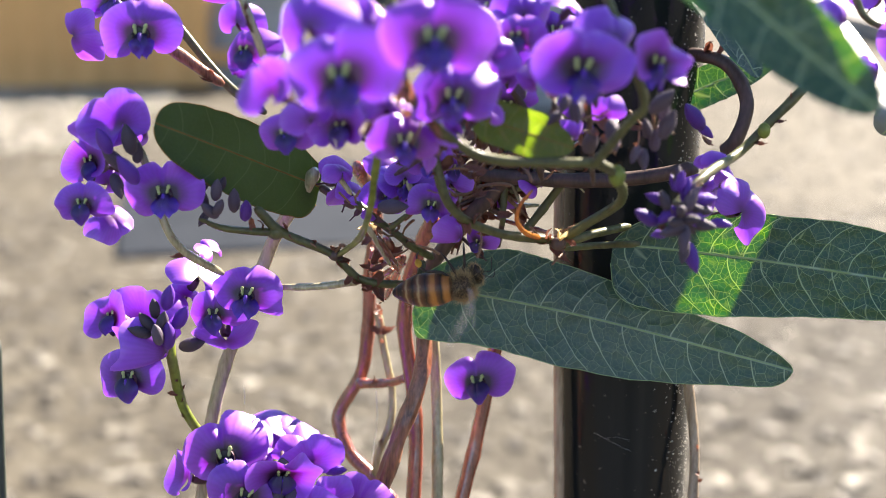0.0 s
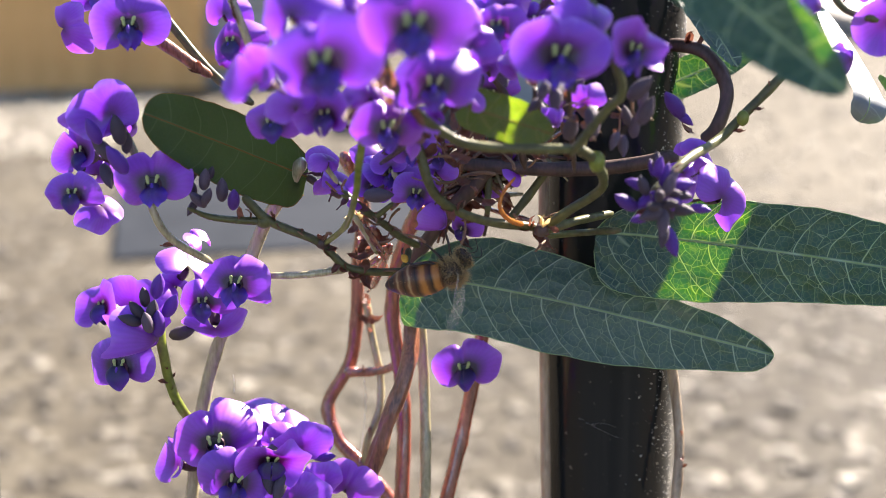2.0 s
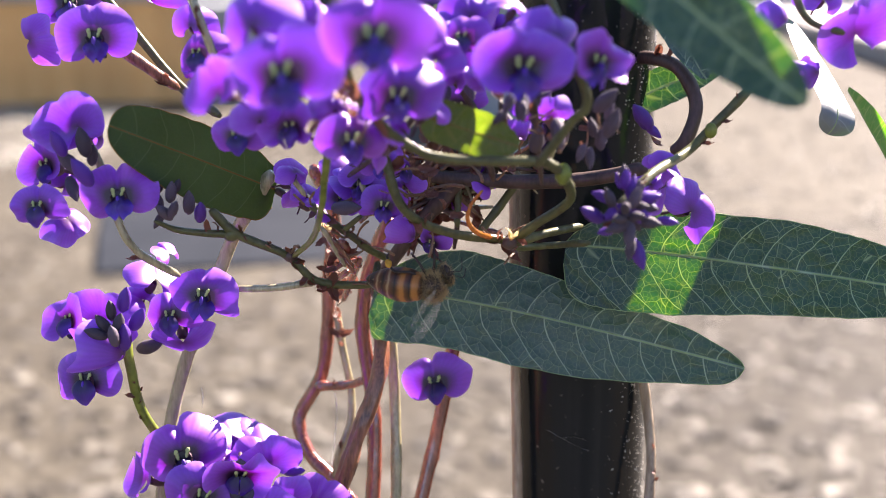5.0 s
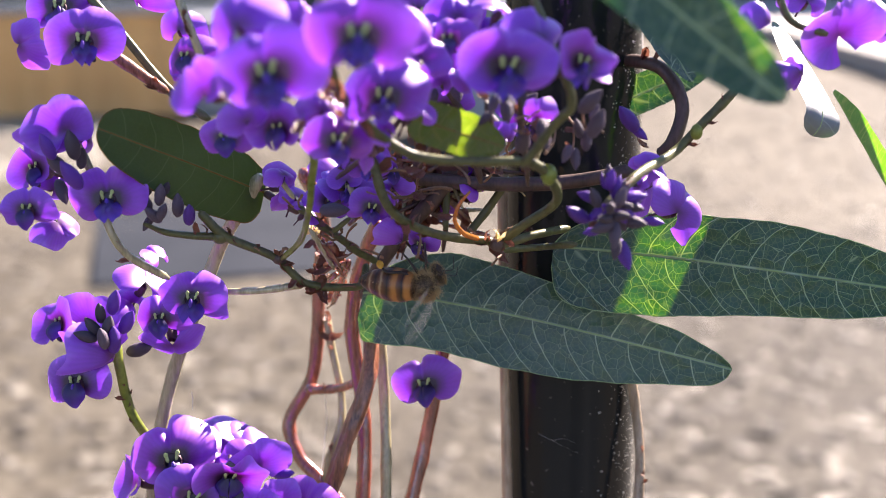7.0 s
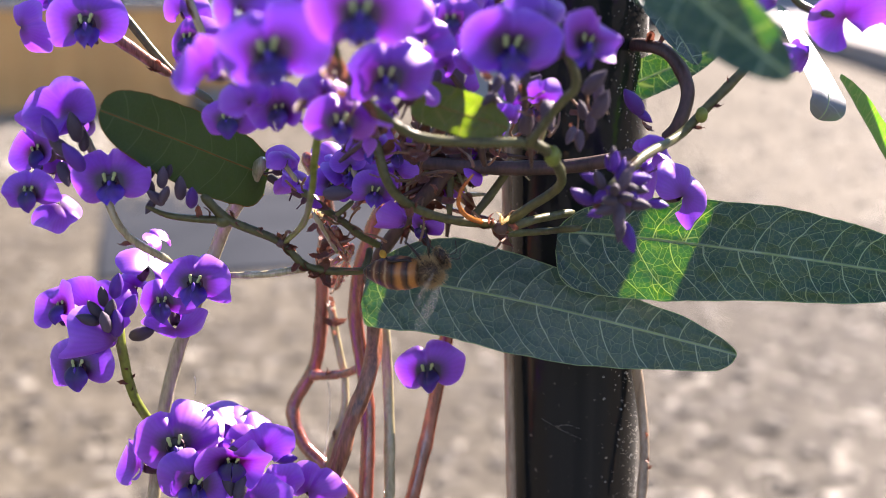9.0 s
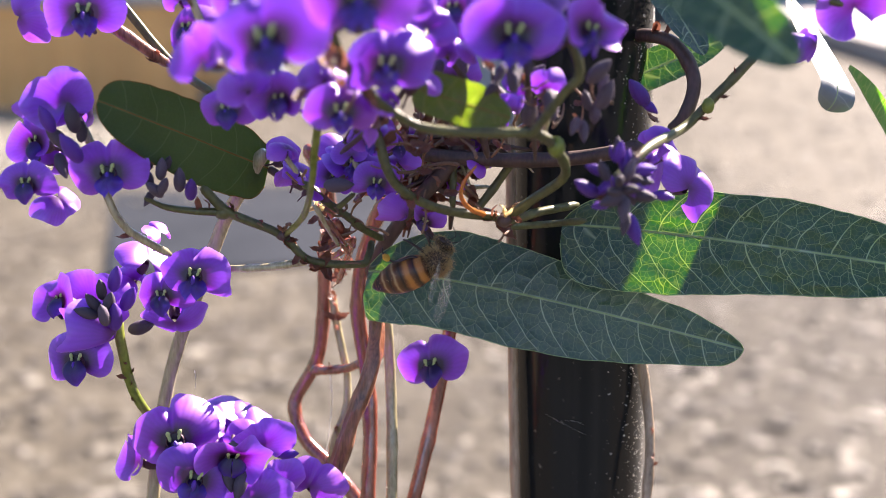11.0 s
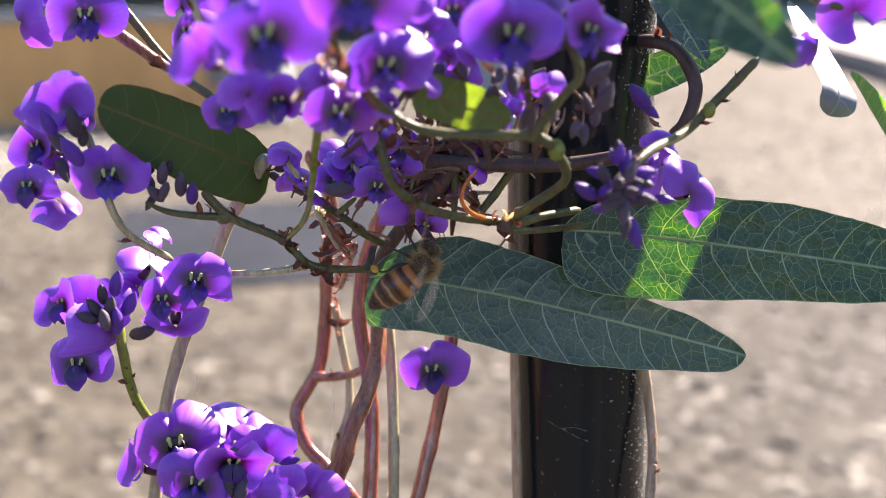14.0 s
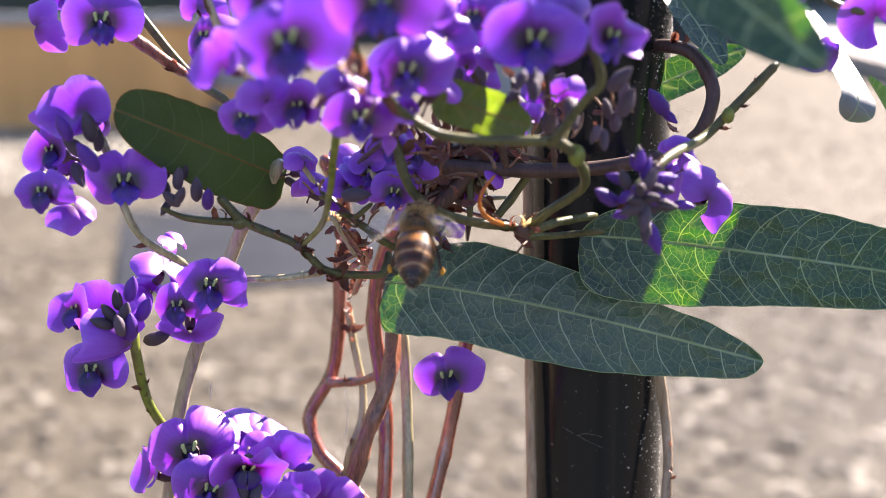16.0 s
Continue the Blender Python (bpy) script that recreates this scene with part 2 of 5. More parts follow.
CALYX = plain("purple_brown_calyx", (0.05, 0.018, 0.045), (0.12, 0.05, 0.07), 1500, 0.5, 0.3, jitter=0.2, clear=0.15)
BUD = plain("grey_violet_bud", (0.046, 0.034, 0.056), (0.135, 0.102, 0.145), 1400, 0.7, 0.3, jitter=0.3, clear=0.1)
VBUD = plain("violet_bud", (0.07, 0.018, 0.24), (0.17, 0.05, 0.46), 1400, 0.5, 0.2, jitter=0.25, clear=0.2)
RED_STEM = plain("red_brown_stem", (0.095, 0.022, 0.015), (0.38, 0.10, 0.06), 600, 0.2, 0.4, stretch=(3, 3, 0.5), spec=1.0, coat=1.0)
BARK = plain("peeling_bark", (0.06, 0.018, 0.012), (0.42, 0.17, 0.095), 700, 0.32, 1.0, stretch=(3, 3, 0.35), coat=0.4)
GREEN_STEM = plain("green_stem", (0.060, 0.062, 0.022), (0.155, 0.158, 0.055), 700, 0.42, 0.5, clear=0.15, coat=0.1)
OLIVE_STEM = plain("olive_stem", (0.20, 0.175, 0.095), (0.52, 0.46, 0.28), 600, 0.25, 0.5, stretch=(3, 3, 0.4), coat=0.7)
YELLOW_STEM = plain("yellow_green_stem", (0.12, 0.16, 0.02), (0.32, 0.37, 0.07), 700, 0.3, 0.3, clear=0.3, coat=0.2)
BROWN_STEM = plain("brown_stem", (0.034, 0.019, 0.017), (0.105, 0.060, 0.050), 600, 0.5, 0.6, stretch=(2, 2, 0.6), coat=0.05)
BRACT = plain("red_brown_bract", (0.075, 0.022, 0.018), (0.32, 0.125, 0.075), 1500, 0.42, 0.4, jitter=0.35, clear=0.3, coat=0.4)
TENDRIL = plain("orange_tendril", (0.26, 0.07, 0.015), (0.60, 0.27, 0.05), 1500, 0.25, 0.4, clear=0.35, coat=0.6)
LEAF = leaf_mat("dark_green_leaf", (0.017, 0.037, 0.034), (0.030, 0.060, 0.053), (0.36, 0.48, 0.36), 0.15, 0.44, glow=(0.025, 0.26, 0.0), glow_vein=(0.70, 0.95, 0.03), spec=0.6, quilt=0.42)
LEAF_LONG = leaf_mat("teal_green_leaf", (0.034, 0.062, 0.051), (0.053, 0.087, 0.072), (0.46, 0.56, 0.44), 0.12, 0.40, glow=(0.025, 0.26, 0.0), glow_vein=(0.68, 0.92, 0.03), spec=0.65, quilt=0.3, fine_net=0.25, ribs=0.72)
# lighter base colours put the white sun glare into these two leaves
LEAF_GLARE = leaf_mat("waxy_glare_leaf", (0.08, 0.10, 0.08), (0.14, 0.17, 0.13), (0.2, 0.26, 0.2), 0.3, 0.5, glow=(0.20, 0.75, 0.0), glow_vein=(0.8, 1.0, 0.15), spec=1.0, quilt=0.05)
LEAF_GREY_GLARE = leaf_mat("grey_glare_leaf", (0.10, 0.115, 0.12), (0.18, 0.20, 0.20), (0.24, 0.27, 0.26), 0.02, 0.5, spec=1.0, quilt=0.08)
LEAF_OLIVE = leaf_mat("olive_leaf", (0.031, 0.053, 0.029), (0.048, 0.078, 0.042), (0.12, 0.16, 0.09), 0.10, 0.7, spec=0.1, quilt=0.15, fine_net=0.06, ribs=0.5, glow=(0.32, 0.55, 0.01), glow_vein=(0.36, 0.6, 0.04))
LEAF_YOUNG = leaf_mat("young_olive_leaf", (0.020, 0.036, 0.011), (0.036, 0.058, 0.018), (0.06, 0.08, 0.03), 0.25, 0.45, glow=(0.45, 0.75, 0.01), glow_vein=(0.8, 0.9, 0.1))
LEAF_RIB = plain("leaf_rib", (0.28, 0.40, 0.19), (0.40, 0.52, 0.27), 900, 0.85, 0.2, spec=0.0, clear=0.3)
RIB_OLIVE = plain("olive_leaf_rib", (0.17, 0.09, 0.02), (0.26, 0.15, 0.05), 900, 0.8, 0.2, spec=0.05)

# ---- ground and distance ----
def ground_mat():
    m, n, l, b = node_mat("woodchip_mulch")
    co = n.new("ShaderNodeTexCoord")
    nz, vo, nb = n.new("ShaderNodeTexNoise"), n.new("ShaderNodeTexVoronoi"), n.new("ShaderNodeTexNoise")
    nz.inputs["Scale"].default_value, nz.inputs["Detail"].default_value = 24, 6
    vo.inputs["Scale"].default_value = 30
    nb.inputs["Scale"].default_value, nb.inputs["Detail"].default_value = 1.6, 3
    for t in (nz, vo, nb):
        l.new(co.outputs["Object"], t.inputs["Vector"])
    mixa = n.new("ShaderNodeMixRGB")
    mixa.inputs[0].default_value = 0.45
    l.new(nz.outputs[0], mixa.inputs[1])
    l.new(vo.outputs["Color"], mixa.inputs[2])
    mixb = n.new("ShaderNodeMixRGB")
    mixb.inputs[0].default_value = 0.3
    l.new(mixa.outputs[0], mixb.inputs[1])
    l.new(nb.outputs[0], mixb.inputs[2])
    cr = ramp(n, [(0.32, (0.026, 0.021, 0.015)), (0.5, (0.064, 0.055, 0.040)), (0.68, (0.115, 0.102, 0.078))])
    l.new(mixb.outputs[0], cr.inputs[0])
    # the mulch colour grows darker towards the near right
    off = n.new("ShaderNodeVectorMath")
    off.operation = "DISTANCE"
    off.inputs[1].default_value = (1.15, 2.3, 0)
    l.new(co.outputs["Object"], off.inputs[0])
    darken = n.new("ShaderNodeMapRange")
    darken.inputs["From Min"].default_value, darken.inputs["From Max"].default_value = 0.5, 1.9
    darken.inputs["To Min"].default_value, darken.inputs["To Max"].default_value = 0.50, 1.03
    l.new(off.outputs["Value"], darken.inputs[0])
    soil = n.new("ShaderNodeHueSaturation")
    l.new(darken.outputs[0], soil.inputs["Value"])
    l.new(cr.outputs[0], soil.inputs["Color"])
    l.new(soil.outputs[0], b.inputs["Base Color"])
    b.inputs["Roughness"].default_value = 0.8
    b.inputs["Specular IOR Level"].default_value = 0.2
    bp = n.new("ShaderNodeBump")
    bp.inputs["Strength"].default_value, bp.inputs["Distance"].default_value = 0.8, 0.02
    l.new(mixa.outputs[0], bp.inputs["Height"])
    l.new(bp.outputs[0], b.inputs["Normal"])
    return m


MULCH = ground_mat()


def build_ground():
    xs = sorted({-400, -120, -40, -15, 15, 40, 120, 400} | {i * 0.25 for i in range(-32, 33)})
    ys = sorted({-400, -100, -30, -10, 30, 60, 150, 400} | {i * 0.25 for i in range(-8, 80)})
    verts = []
    for y in ys:
        for x in xs:
            near = abs(x) < 8.1 and -2.1 < y < 20
            verts.append((x, y, 0.03 * noise.noise(Vector((x * 0.8, y * 0.8, 0))) - 0.01 if near else 0.0))
    me = mesh_of("ground", verts, grid_faces(len(ys), len(xs)))
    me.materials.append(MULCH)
    tagged(new("ground", me), "dry beige woodchip and gravel ground in sun", "ground", kind="structure")
    # loose chips and pale pebbles
    rnd = random.Random(5)
    v, f = [], []
    for _ in range(11000):
        y = 1.4 + 7.0 * rnd.random() ** 1.4
        x = (rnd.random() - 0.5) * (1.0 + y * 0.95)
        a, s = rnd.random() * 6.28, 0.006 + 0.024 * rnd.random() ** 2.0
        w, h = s * (0.3 + 0.5 * rnd.random()), s * (0.15 + 0.3 * rnd.random())
        z = 0.03 * noise.noise(Vector((x * 0.8, y * 0.8, 0))) - 0.012
        k = len(v)
        for dx, dy, dz in ((-s, -w, 0), (s, -w, 0), (s, w, 0), (-s, w, 0), (-s * .8, -w * .6, h), (s * .7, -w * .7, h * .8), (s * .8, w * .5, h), (-s * .7, w * .7, h * 1.2)):
            v.append((x + dx * math.cos(a) - dy * math.sin(a), y + dx * math.sin(a) + dy * math.cos(a), z + dz))
        for q in ((4, 5, 6, 7), (0, 1, 5, 4), (1, 2, 6, 5), (2, 3, 7, 6), (3, 0, 4, 7)):
            f.append(tuple(k + i for i in q))
    chips = mesh_of("wood_chips", v, f, smooth=False)
    m, n, l, b = node_mat("loose_chips")
    geo = n.new("ShaderNodeNewGeometry")
    cr = ramp(n, [(0.0, (0.020, 0.016, 0.011)), (0.4, (0.055, 0.046, 0.033)), (0.85, (0.108, 0.094, 0.071)), (1.0, (0.22, 0.20, 0.165))])
    l.new(geo.outputs["Random Per Island"], cr.inputs[0])
    l.new(cr.outputs[0], b.inputs["Base Color"])
    b.inputs["Roughness"].default_value = 0.7
    chips.materials.append(m)
    tagged(new("wood_chips", chips), "scattered dry wood chips and pale pebbles on the ground", "wood chips", kind="stuff")


build_ground()


def build_pebbles():
    rnd = random.Random(8)
    v, f = [], []
    for _ in range(1500):
        x, y = rnd.uniform(-2.9, -1.35), rnd.uniform(5.0, 6.9)
        s = rnd.uniform(0.008, 0.024)
        z, k, a = 0.03 * noise.noise(Vector((x * 0.8, y * 0.8, 0))) - 0.012, len(v), rnd.random() * 6
        for i in range(3):
            for j in range(6):
                b = a + j * 1.047
                r = s * (1, 0.85, 0.4)[i] * rnd.uniform(0.85, 1.1)
                v.append((x + r * math.cos(b), y + r * math.sin(b), z + s * (0.1, 0.5, 0.75)[i]))
        f += [(k + i * 6 + j, k + i * 6 + (j + 1) % 6, k + i * 6 + 6 + (j + 1) % 6, k + i * 6 + 6 + j) for i in range(2) for j in range(6)]
        f.append(tuple(k + 12 + j for j in range(6)))
    me = mesh_of("pebbles", v, f)
    me.materials.append(plain("pale_pebble", (0.16, 0.145, 0.11), (0.34, 0.31, 0.25), 30, 0.5, 0.3))
    tagged(new("pebbles", me), "pale sunlit pebbles on the ground before the fence", "pebbles", kind="stuff")


build_pebbles()


def box_mesh(name, sx, sy, sz, bevel=0.004):
    bm = bmesh.new()
    bmesh.ops.create_cube(bm, size=1.0)
    for v in bm.verts:
        v.co = Vector((v.co.x * sx, v.co.y * sy, (v.co.z + 0.5) * sz))
    if bevel:
        bmesh.ops.bevel(bm, geom=bm.edges[:], offset=bevel, segments=2, affect="EDGES")
    me = bpy.data.meshes.new(name)
    bm.to_mesh(me)
    bm.free()
    return me


TIMBER = plain("orange_brown_timber", (0.62, 0.32, 0.10), (0.80, 0.47, 0.19), 12, 0.6, 0.4, stretch=(4, 4, 0.5), jitter=0.15)
GREY_PAINT = plain("grey_painted_metal", (0.27, 0.29, 0.31), (0.34, 0.36, 0.38), 8, 0.55, 0.1)
CONCRETE = plain("pale_concrete", (0.32, 0.3, 0.28), (0.42, 0.4, 0.38), 10, 0.8, 0.3)


def build_distance():
    fence = thing("timber_fence", (-2.4, 6.95, 0), "low orange-brown timber board fence with grey top rail", "fence")
    rnd = random.Random(3)
    board = box_mesh("board", 0.1485, 0.022, 0.53, 0.003)
    x = -5.2
    while x < -1.15:
        part("board", board, TIMBER, fence, m=Matrix.Translation((x, 6.95 + rnd.uniform(-.004, .004), 0.0)))
        x += 0.15
    part("top_rail", box_mesh("top_rail", 4.3, 0.09, 0.05), GREY_PAINT, fence, "grey top rail", Matrix.Translation((-3.15, 6.95, 0.535)))
    part("bottom_rail", box_mesh("bottom_rail", 4.3, 0.03, 0.07), TIMBER, fence, m=Matrix.Translation((-3.15, 6.98, 0.12)))
    pil = thing("gate_pillar", (-1.14, 7.2, 0), "blue-grey painted square gate pillar at the fence's end", "pillar")
    part("shaft", box_mesh("shaft", 0.62, 0.40, 0.46, 0.015), GREY_PAINT, pil, m=Matrix.Translation((-1.14, 7.25, -0.02)))
    part("cap", box_mesh("cap", 0.70, 0.48, 0.06, 0.01), GREY_PAINT, pil, m=Matrix.Translation((-1.14, 7.25, 0.44)))
    cab = thing("utility_cabinet", (0.47, 6.3, 0), "grey painted metal garden cabinet standing on the ground", "cabinet")
    part("body", box_mesh("body", 0.76, 0.36, 0.56, 0.012), GREY_PAINT, cab, m=Matrix.Translation((0.47, 6.3, 0.03)))
    part("plinth", box_mesh("plinth", 0.80, 0.40, 0.05, 0.008), CONCRETE, cab, m=Matrix.Translation((0.47, 6.3, -0.015)))
    part("lid", box_mesh("lid", 0.80, 0.40, 0.03, 0.008), GREY_PAINT, cab, m=Matrix.Translation((0.47, 6.3, 0.59)))
    # flat dark sheet laid on the ground in place of a soft cast shadow
    slab = thing("shadow_sheet", (-0.55, 4.05, 0), "flat blue-grey sheet standing in for a soft shadow on the mulch", "paving slab")
    part("sheet", box_mesh("sheet", 0.95, 1.25, 0.06, 0.004), plain("blue_shade", (0.013, 0.017, 0.024), (0.026, 0.031, 0.04), 14, 0.9, 0.3, spec=0.1), slab, m=Matrix.Translation((-0.55, 4.05, -0.061)) @ pose(0, 0, 0, 0, 0, 12))
    path = box_mesh("path", 4.0, 9.0, 0.16, 0.01)
    path.materials.append(CONCRETE)
    p = tagged(new("path", path), "raised pale concrete path in full sun", "path", kind="structure")
    p.location = (5.05, 12.9, -0.02)


build_distance()

# unseen wall added behind the camera; its dark streaks shape the post's reflections
back = box_mesh("wall_south", 9.0, 0.08, 0.95, 0.01)
back.materials.append(plain("dark_streaks", (0.008, 0.010, 0.011), (0.10, 0.105, 0.11), 3, 0.7, 0.3, stretch=(2.5, 2.5, 0.06)))
tagged(new("wall_south", back), "unseen low dark wall added for reflections in the post", "wall", kind="structure").location = (0, -1.3, 0)


# unseen walls added all round to hold back the bright low sky
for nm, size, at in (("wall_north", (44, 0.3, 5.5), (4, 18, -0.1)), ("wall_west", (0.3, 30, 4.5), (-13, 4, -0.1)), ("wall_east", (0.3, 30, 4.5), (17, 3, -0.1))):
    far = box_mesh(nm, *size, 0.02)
    far.materials.append(plain(nm + "_sky_block", (0.05, 0.06, 0.045), (0.10, 0.11, 0.085), 3, 0.8, 0.2))
    tagged(new(nm, far), "unseen dark wall added to block light from the low sky", "wall", kind="structure").location = at


# ---- the post ----
def build_post():
    m, n, l, b = node_mat("black_gloss_paint")
    co = n.new("ShaderNodeTexCoord")
    sp, ds = n.new("ShaderNodeTexNoise"), n.new("ShaderNodeTexNoise")
    sp.inputs["Scale"].default_value, sp.inputs["Detail"].default_value = 900, 2
    ds.inputs["Scale"].default_value, ds.inputs["Detail"].default_value = 330, 5
    run = n.new("ShaderNodeMapping")
    run.inputs["Scale"].default_value = (1, 1, 0.02)
    l.new(co.outputs["Object"], run.inputs[0])
    l.new(co.outputs["Object"], sp.inputs["Vector"])
    l.new(run.outputs[0], ds.inputs["Vector"])
    cr = ramp(n, [(0.70, (0.012, 0.014, 0.015)), (0.78, (0.16, 0.15, 0.13))])
    l.new(sp.outputs[0], cr.inputs[0])
    l.new(cr.outputs[0], b.inputs["Base Color"])
    rr = ramp(n, [(0.35, (0.04,) * 3), (0.65, (0.16,) * 3)])
    l.new(ds.outputs[0], rr.inputs[0])
    l.new(rr.outputs[0], b.inputs["Roughness"])
    b.inputs["Specular IOR Level"].default_value = 0.26
    bp = n.new("ShaderNodeBump")
    bp.inputs["Strength"].default_value, bp.inputs["Distance"].default_value = 0.25, 0.0002
    l.new(sp.outputs[0], bp.inputs["Height"])
    l.new(bp.outputs[0], b.inputs["Normal"])
    foot = P(*(34.9, 17.2, -44.8))
    foot.z = 0
    post = thing("fence_post", foot, "glossy black round steel fence post with dust specks", "fence post")
    r, verts, uvs = 0.0128, [], []
    zs = [-0.3] + [0.7 + 0.01 * i for i in range(51)]
    for z in zs:
        for k in range(48):
            a = 2 * math.pi * k / 48
            verts.append((foot.x + r * math.cos(a), foot.y + r * math.sin(a), z))
    f = grid_faces(len(zs), 48, True) + [tuple(range((len(zs) - 1) * 48, len(zs) * 48))]
    part("tube", mesh_of("tube", verts, f), m, post)


build_post()


def build_specks():
    """Dust and dried droplets on the post's sunny side, silk threads across it."""
    rnd = random.Random(12)
    foot = P(*(34.9, 17.2, -44.8))
    v, f = [], []
    for _ in range(2300):
        a = radians(rnd.gauss(-33, 16))
        z = rnd.uniform(0.78, 0.98)
        s = rnd.uniform(0.00006, 0.00016) * (0.6 + rnd.random() ** 3)
        n = Vector((math.cos(a), math.sin(a), 0))
        t, c, k = Vector((-n.y, n.x, 0)), Vector((foot.x, foot.y, z)) + n * 0.0128, len(v)
        for i in range(5):
            b = i * 1.2566 + a * 40
            v.append(c + (t * math.cos(b) + Vector((0, 0, math.sin(b)))) * s * rnd.uniform(0.6, 1.2))
        v.append(c + n * s * 0.8)
        f += [(k + i, k + (i + 1) % 5, k + 5) for i in range(5)]
    me = mesh_of("dust_specks", v, f)
    me.materials.append(plain("pale_dust", (0.4, 0.38, 0.33), (0.75, 0.72, 0.65), 3000, 0.5, 0.1))
    tagged(new("dust_specks", me), "pale dust specks and dried drops on the black post", "dust", kind="stuff")
    SILK = plain("silk", (0.6, 0.6, 0.6), (0.9, 0.9, 0.9), 3000, 0.3, 0, clear=0.3)
    web = thing("cobweb", P(*(31.7, 3.7, -38.8)), "fine pale cobweb threads on the black post", "cobweb")
    for k, pts in enumerate(([(27.6, 5.0, -36.2), (30.2, 4.3, -37.5), (33.1, 3.9, -39.0), (35.5, 3.8, -40.0)], [(30.2, 4.3, -37.5), (32.5, 4.3, -37.3), (34.9, 4.3, -38.0)])):
        part("thread", tube("thread", [P(*p) for p in pts], 0.000012, 0.00001, 5, 8, 0.5, k), SILK, web)
    web = thing("silk_thread", P(*(-13.1, 14.8, -31.7)), "loose spider silk hanging from the stems", "spider silk")
    part("thread", tube("thread", [P(*p) for p in ((-13.1, 14.8, -31.7), (-12.7, 13.7, -35.9), (-13.2, 10.3, -41.5), (-14.0, 9.0, -46.8))], 0.00005, 0.00005, 5), SILK, web)
    part("thread", tube("thread", [P(*p) for p in ((-35.3, -5.9, -23.6), (-35.1, -6.3, -25.1), (-35.2, -6.7, -26.7))], 0.00004, 0.00004, 5), SILK, web)


# ---- leaves ----
def along(profile, u):
    """A smooth value at u from pairs (u, value)."""
    n = len(profile)
    for i in range(n - 1):
        (a, p), (b, q) = profile[i], profile[i + 1]
        if u <= b or i == n - 2:
            s = (u - a) / (b - a)
            ma = (q - profile[i - 1][1]) / (b - profile[i - 1][0]) * (b - a) if i else (q - p)
            mb = (profile[i + 2][1] - p) / (profile[i + 2][0] - a) * (b - a) if i < n - 2 else (q - p) * 2.2
            return max(0.0, p * (1 + 2 * s) * (1 - s) ** 2 + ma * s * (1 - s) ** 2 + q * s * s * (3 - 2 * s) + mb * s * s * (s - 1))


def lance(width, base_full, tip_full):
    """The half width of a lance-shaped leaf along its length, as pairs."""
    out = []
    for i in range(41):
        u = i / 40
        rise = min(1.0, u / base_full) if base_full > 0 else 1.0
        fall = min(1.0, (1 - u) / tip_full)
        out.append((u, width / 2 * math.sqrt(max(0.0, 1 - (1 - rise) ** 2)) * max(0.0, 1 - (1 - fall) ** 1.5) ** 0.5))
    return out


def leaf_blade(name, length, halves, droop, folds, wave, seed, twist, bow, curl):
    """A blade along +X, up +Z; halves and folds: of the -Y and the +Y side; bow: the midrib's sweep to +Y; curl: the length of tip that rolls under."""
    big = length > 0.03
    nu, nv = (90, 25) if big else (44, 13)
    wide = max(w for side in halves for _, w in side) * 2
    verts, uvs = [], []
    for i in range(nu):
        u = 0.5 - 0.5 * math.cos(math.pi * i / (nu - 1))
        tw = twist * (u - 0.3)
        for j in range(nv):
            v = (j / (nv - 1) - 0.5) * 2
            k = int(v > 0)
            w = along(halves[k], u)
            y = v * w
            z = folds[k] * abs(v) ** 1.3 * w - droop * length * (u - 0.35) ** 2
            z += wave * wide * (noise.noise(Vector((u * 5 + seed, v * 1.2, seed))) + 0.12 * math.sin(u * 60 + abs(v) * 7) * abs(v))
            z += 0.6 * wave * wide * noise.noise(Vector((u * 16, v * 3.5, seed + 3.0)))
            y2, z2 = y * math.cos(tw) - z * math.sin(tw), y * math.sin(tw) + z * math.cos(tw)
            edge = 1 + 0.026 * noise.noise(Vector((u * 16, seed, v))) + 0.014 * noise.noise(Vector((u * 55, seed, v)))
            x = u * length
            if curl and x > length - curl:
                a = (x - length + curl) / (curl * 0.55)
                x, z2 = length - curl + curl * 0.55 * math.sin(a), z2 - curl * 0.55 * (1 - math.cos(a))
            verts.append((x, y2 * edge + bow * math.sin(math.pi * u ** 0.7), z2))
            uvs.append((u * length * 10, y * 10))
    return mesh_of(name, verts, grid_faces(nu, nv), uvs), nu, nv


def leaf(base, tip, normal, width, label, mats=(None, None), droop=0.06, fold=0.12, wave=0.04, seed=1, base_full=0.16, tip_full=0.62, twist=0.0, petiole=None, halves=None, folds=None, bow=0.0, curl=0.0):
    """base, tip: ends of the midrib, mm; normal: the way the upper face looks; width, or the two halves' outlines, in mm."""
    b, t = P(*base), P(*tip)
    ob = thing("leaf", b, label, "leaf", "leaves of the vine")
    length = (t - b).length
    m = Matrix.Translation(b) @ aim(t - b, normal)
    sides = [[(u, w / 1000) for u, w in side] for side in halves] if halves else [lance(width / 1000, base_full, tip_full)] * 2
    blade, nu, nv = leaf_blade("blade", length, sides, droop, folds or (fold, fold), wave, seed, twist, bow / 1000, curl / 1000)
    part("blade", blade, mats[0] or LEAF, ob, m=m)
    # raised midrib on both faces, following the blade
    pts = [Vector(blade.vertices[i * nv + nv // 2].co) for i in range(0, nu - 1, 3)]
    part("midrib", tube("midrib", pts, 0.00021 * width / 18, 0.00008, 6, 2), mats[1] or LEAF_RIB, ob, "pale midrib", m)
    if width > 9:
        for side in (0, nv - 1):
            edge = [Vector(blade.vertices[i * nv + side].co) for i in range(1, nu - 1)]
            part("margin", tube("margin", edge, 0.00008, 0.00007, 5, 1, 0.5, seed), mats[1] or LEAF_RIB, ob, "thin pale leaf margin", m)
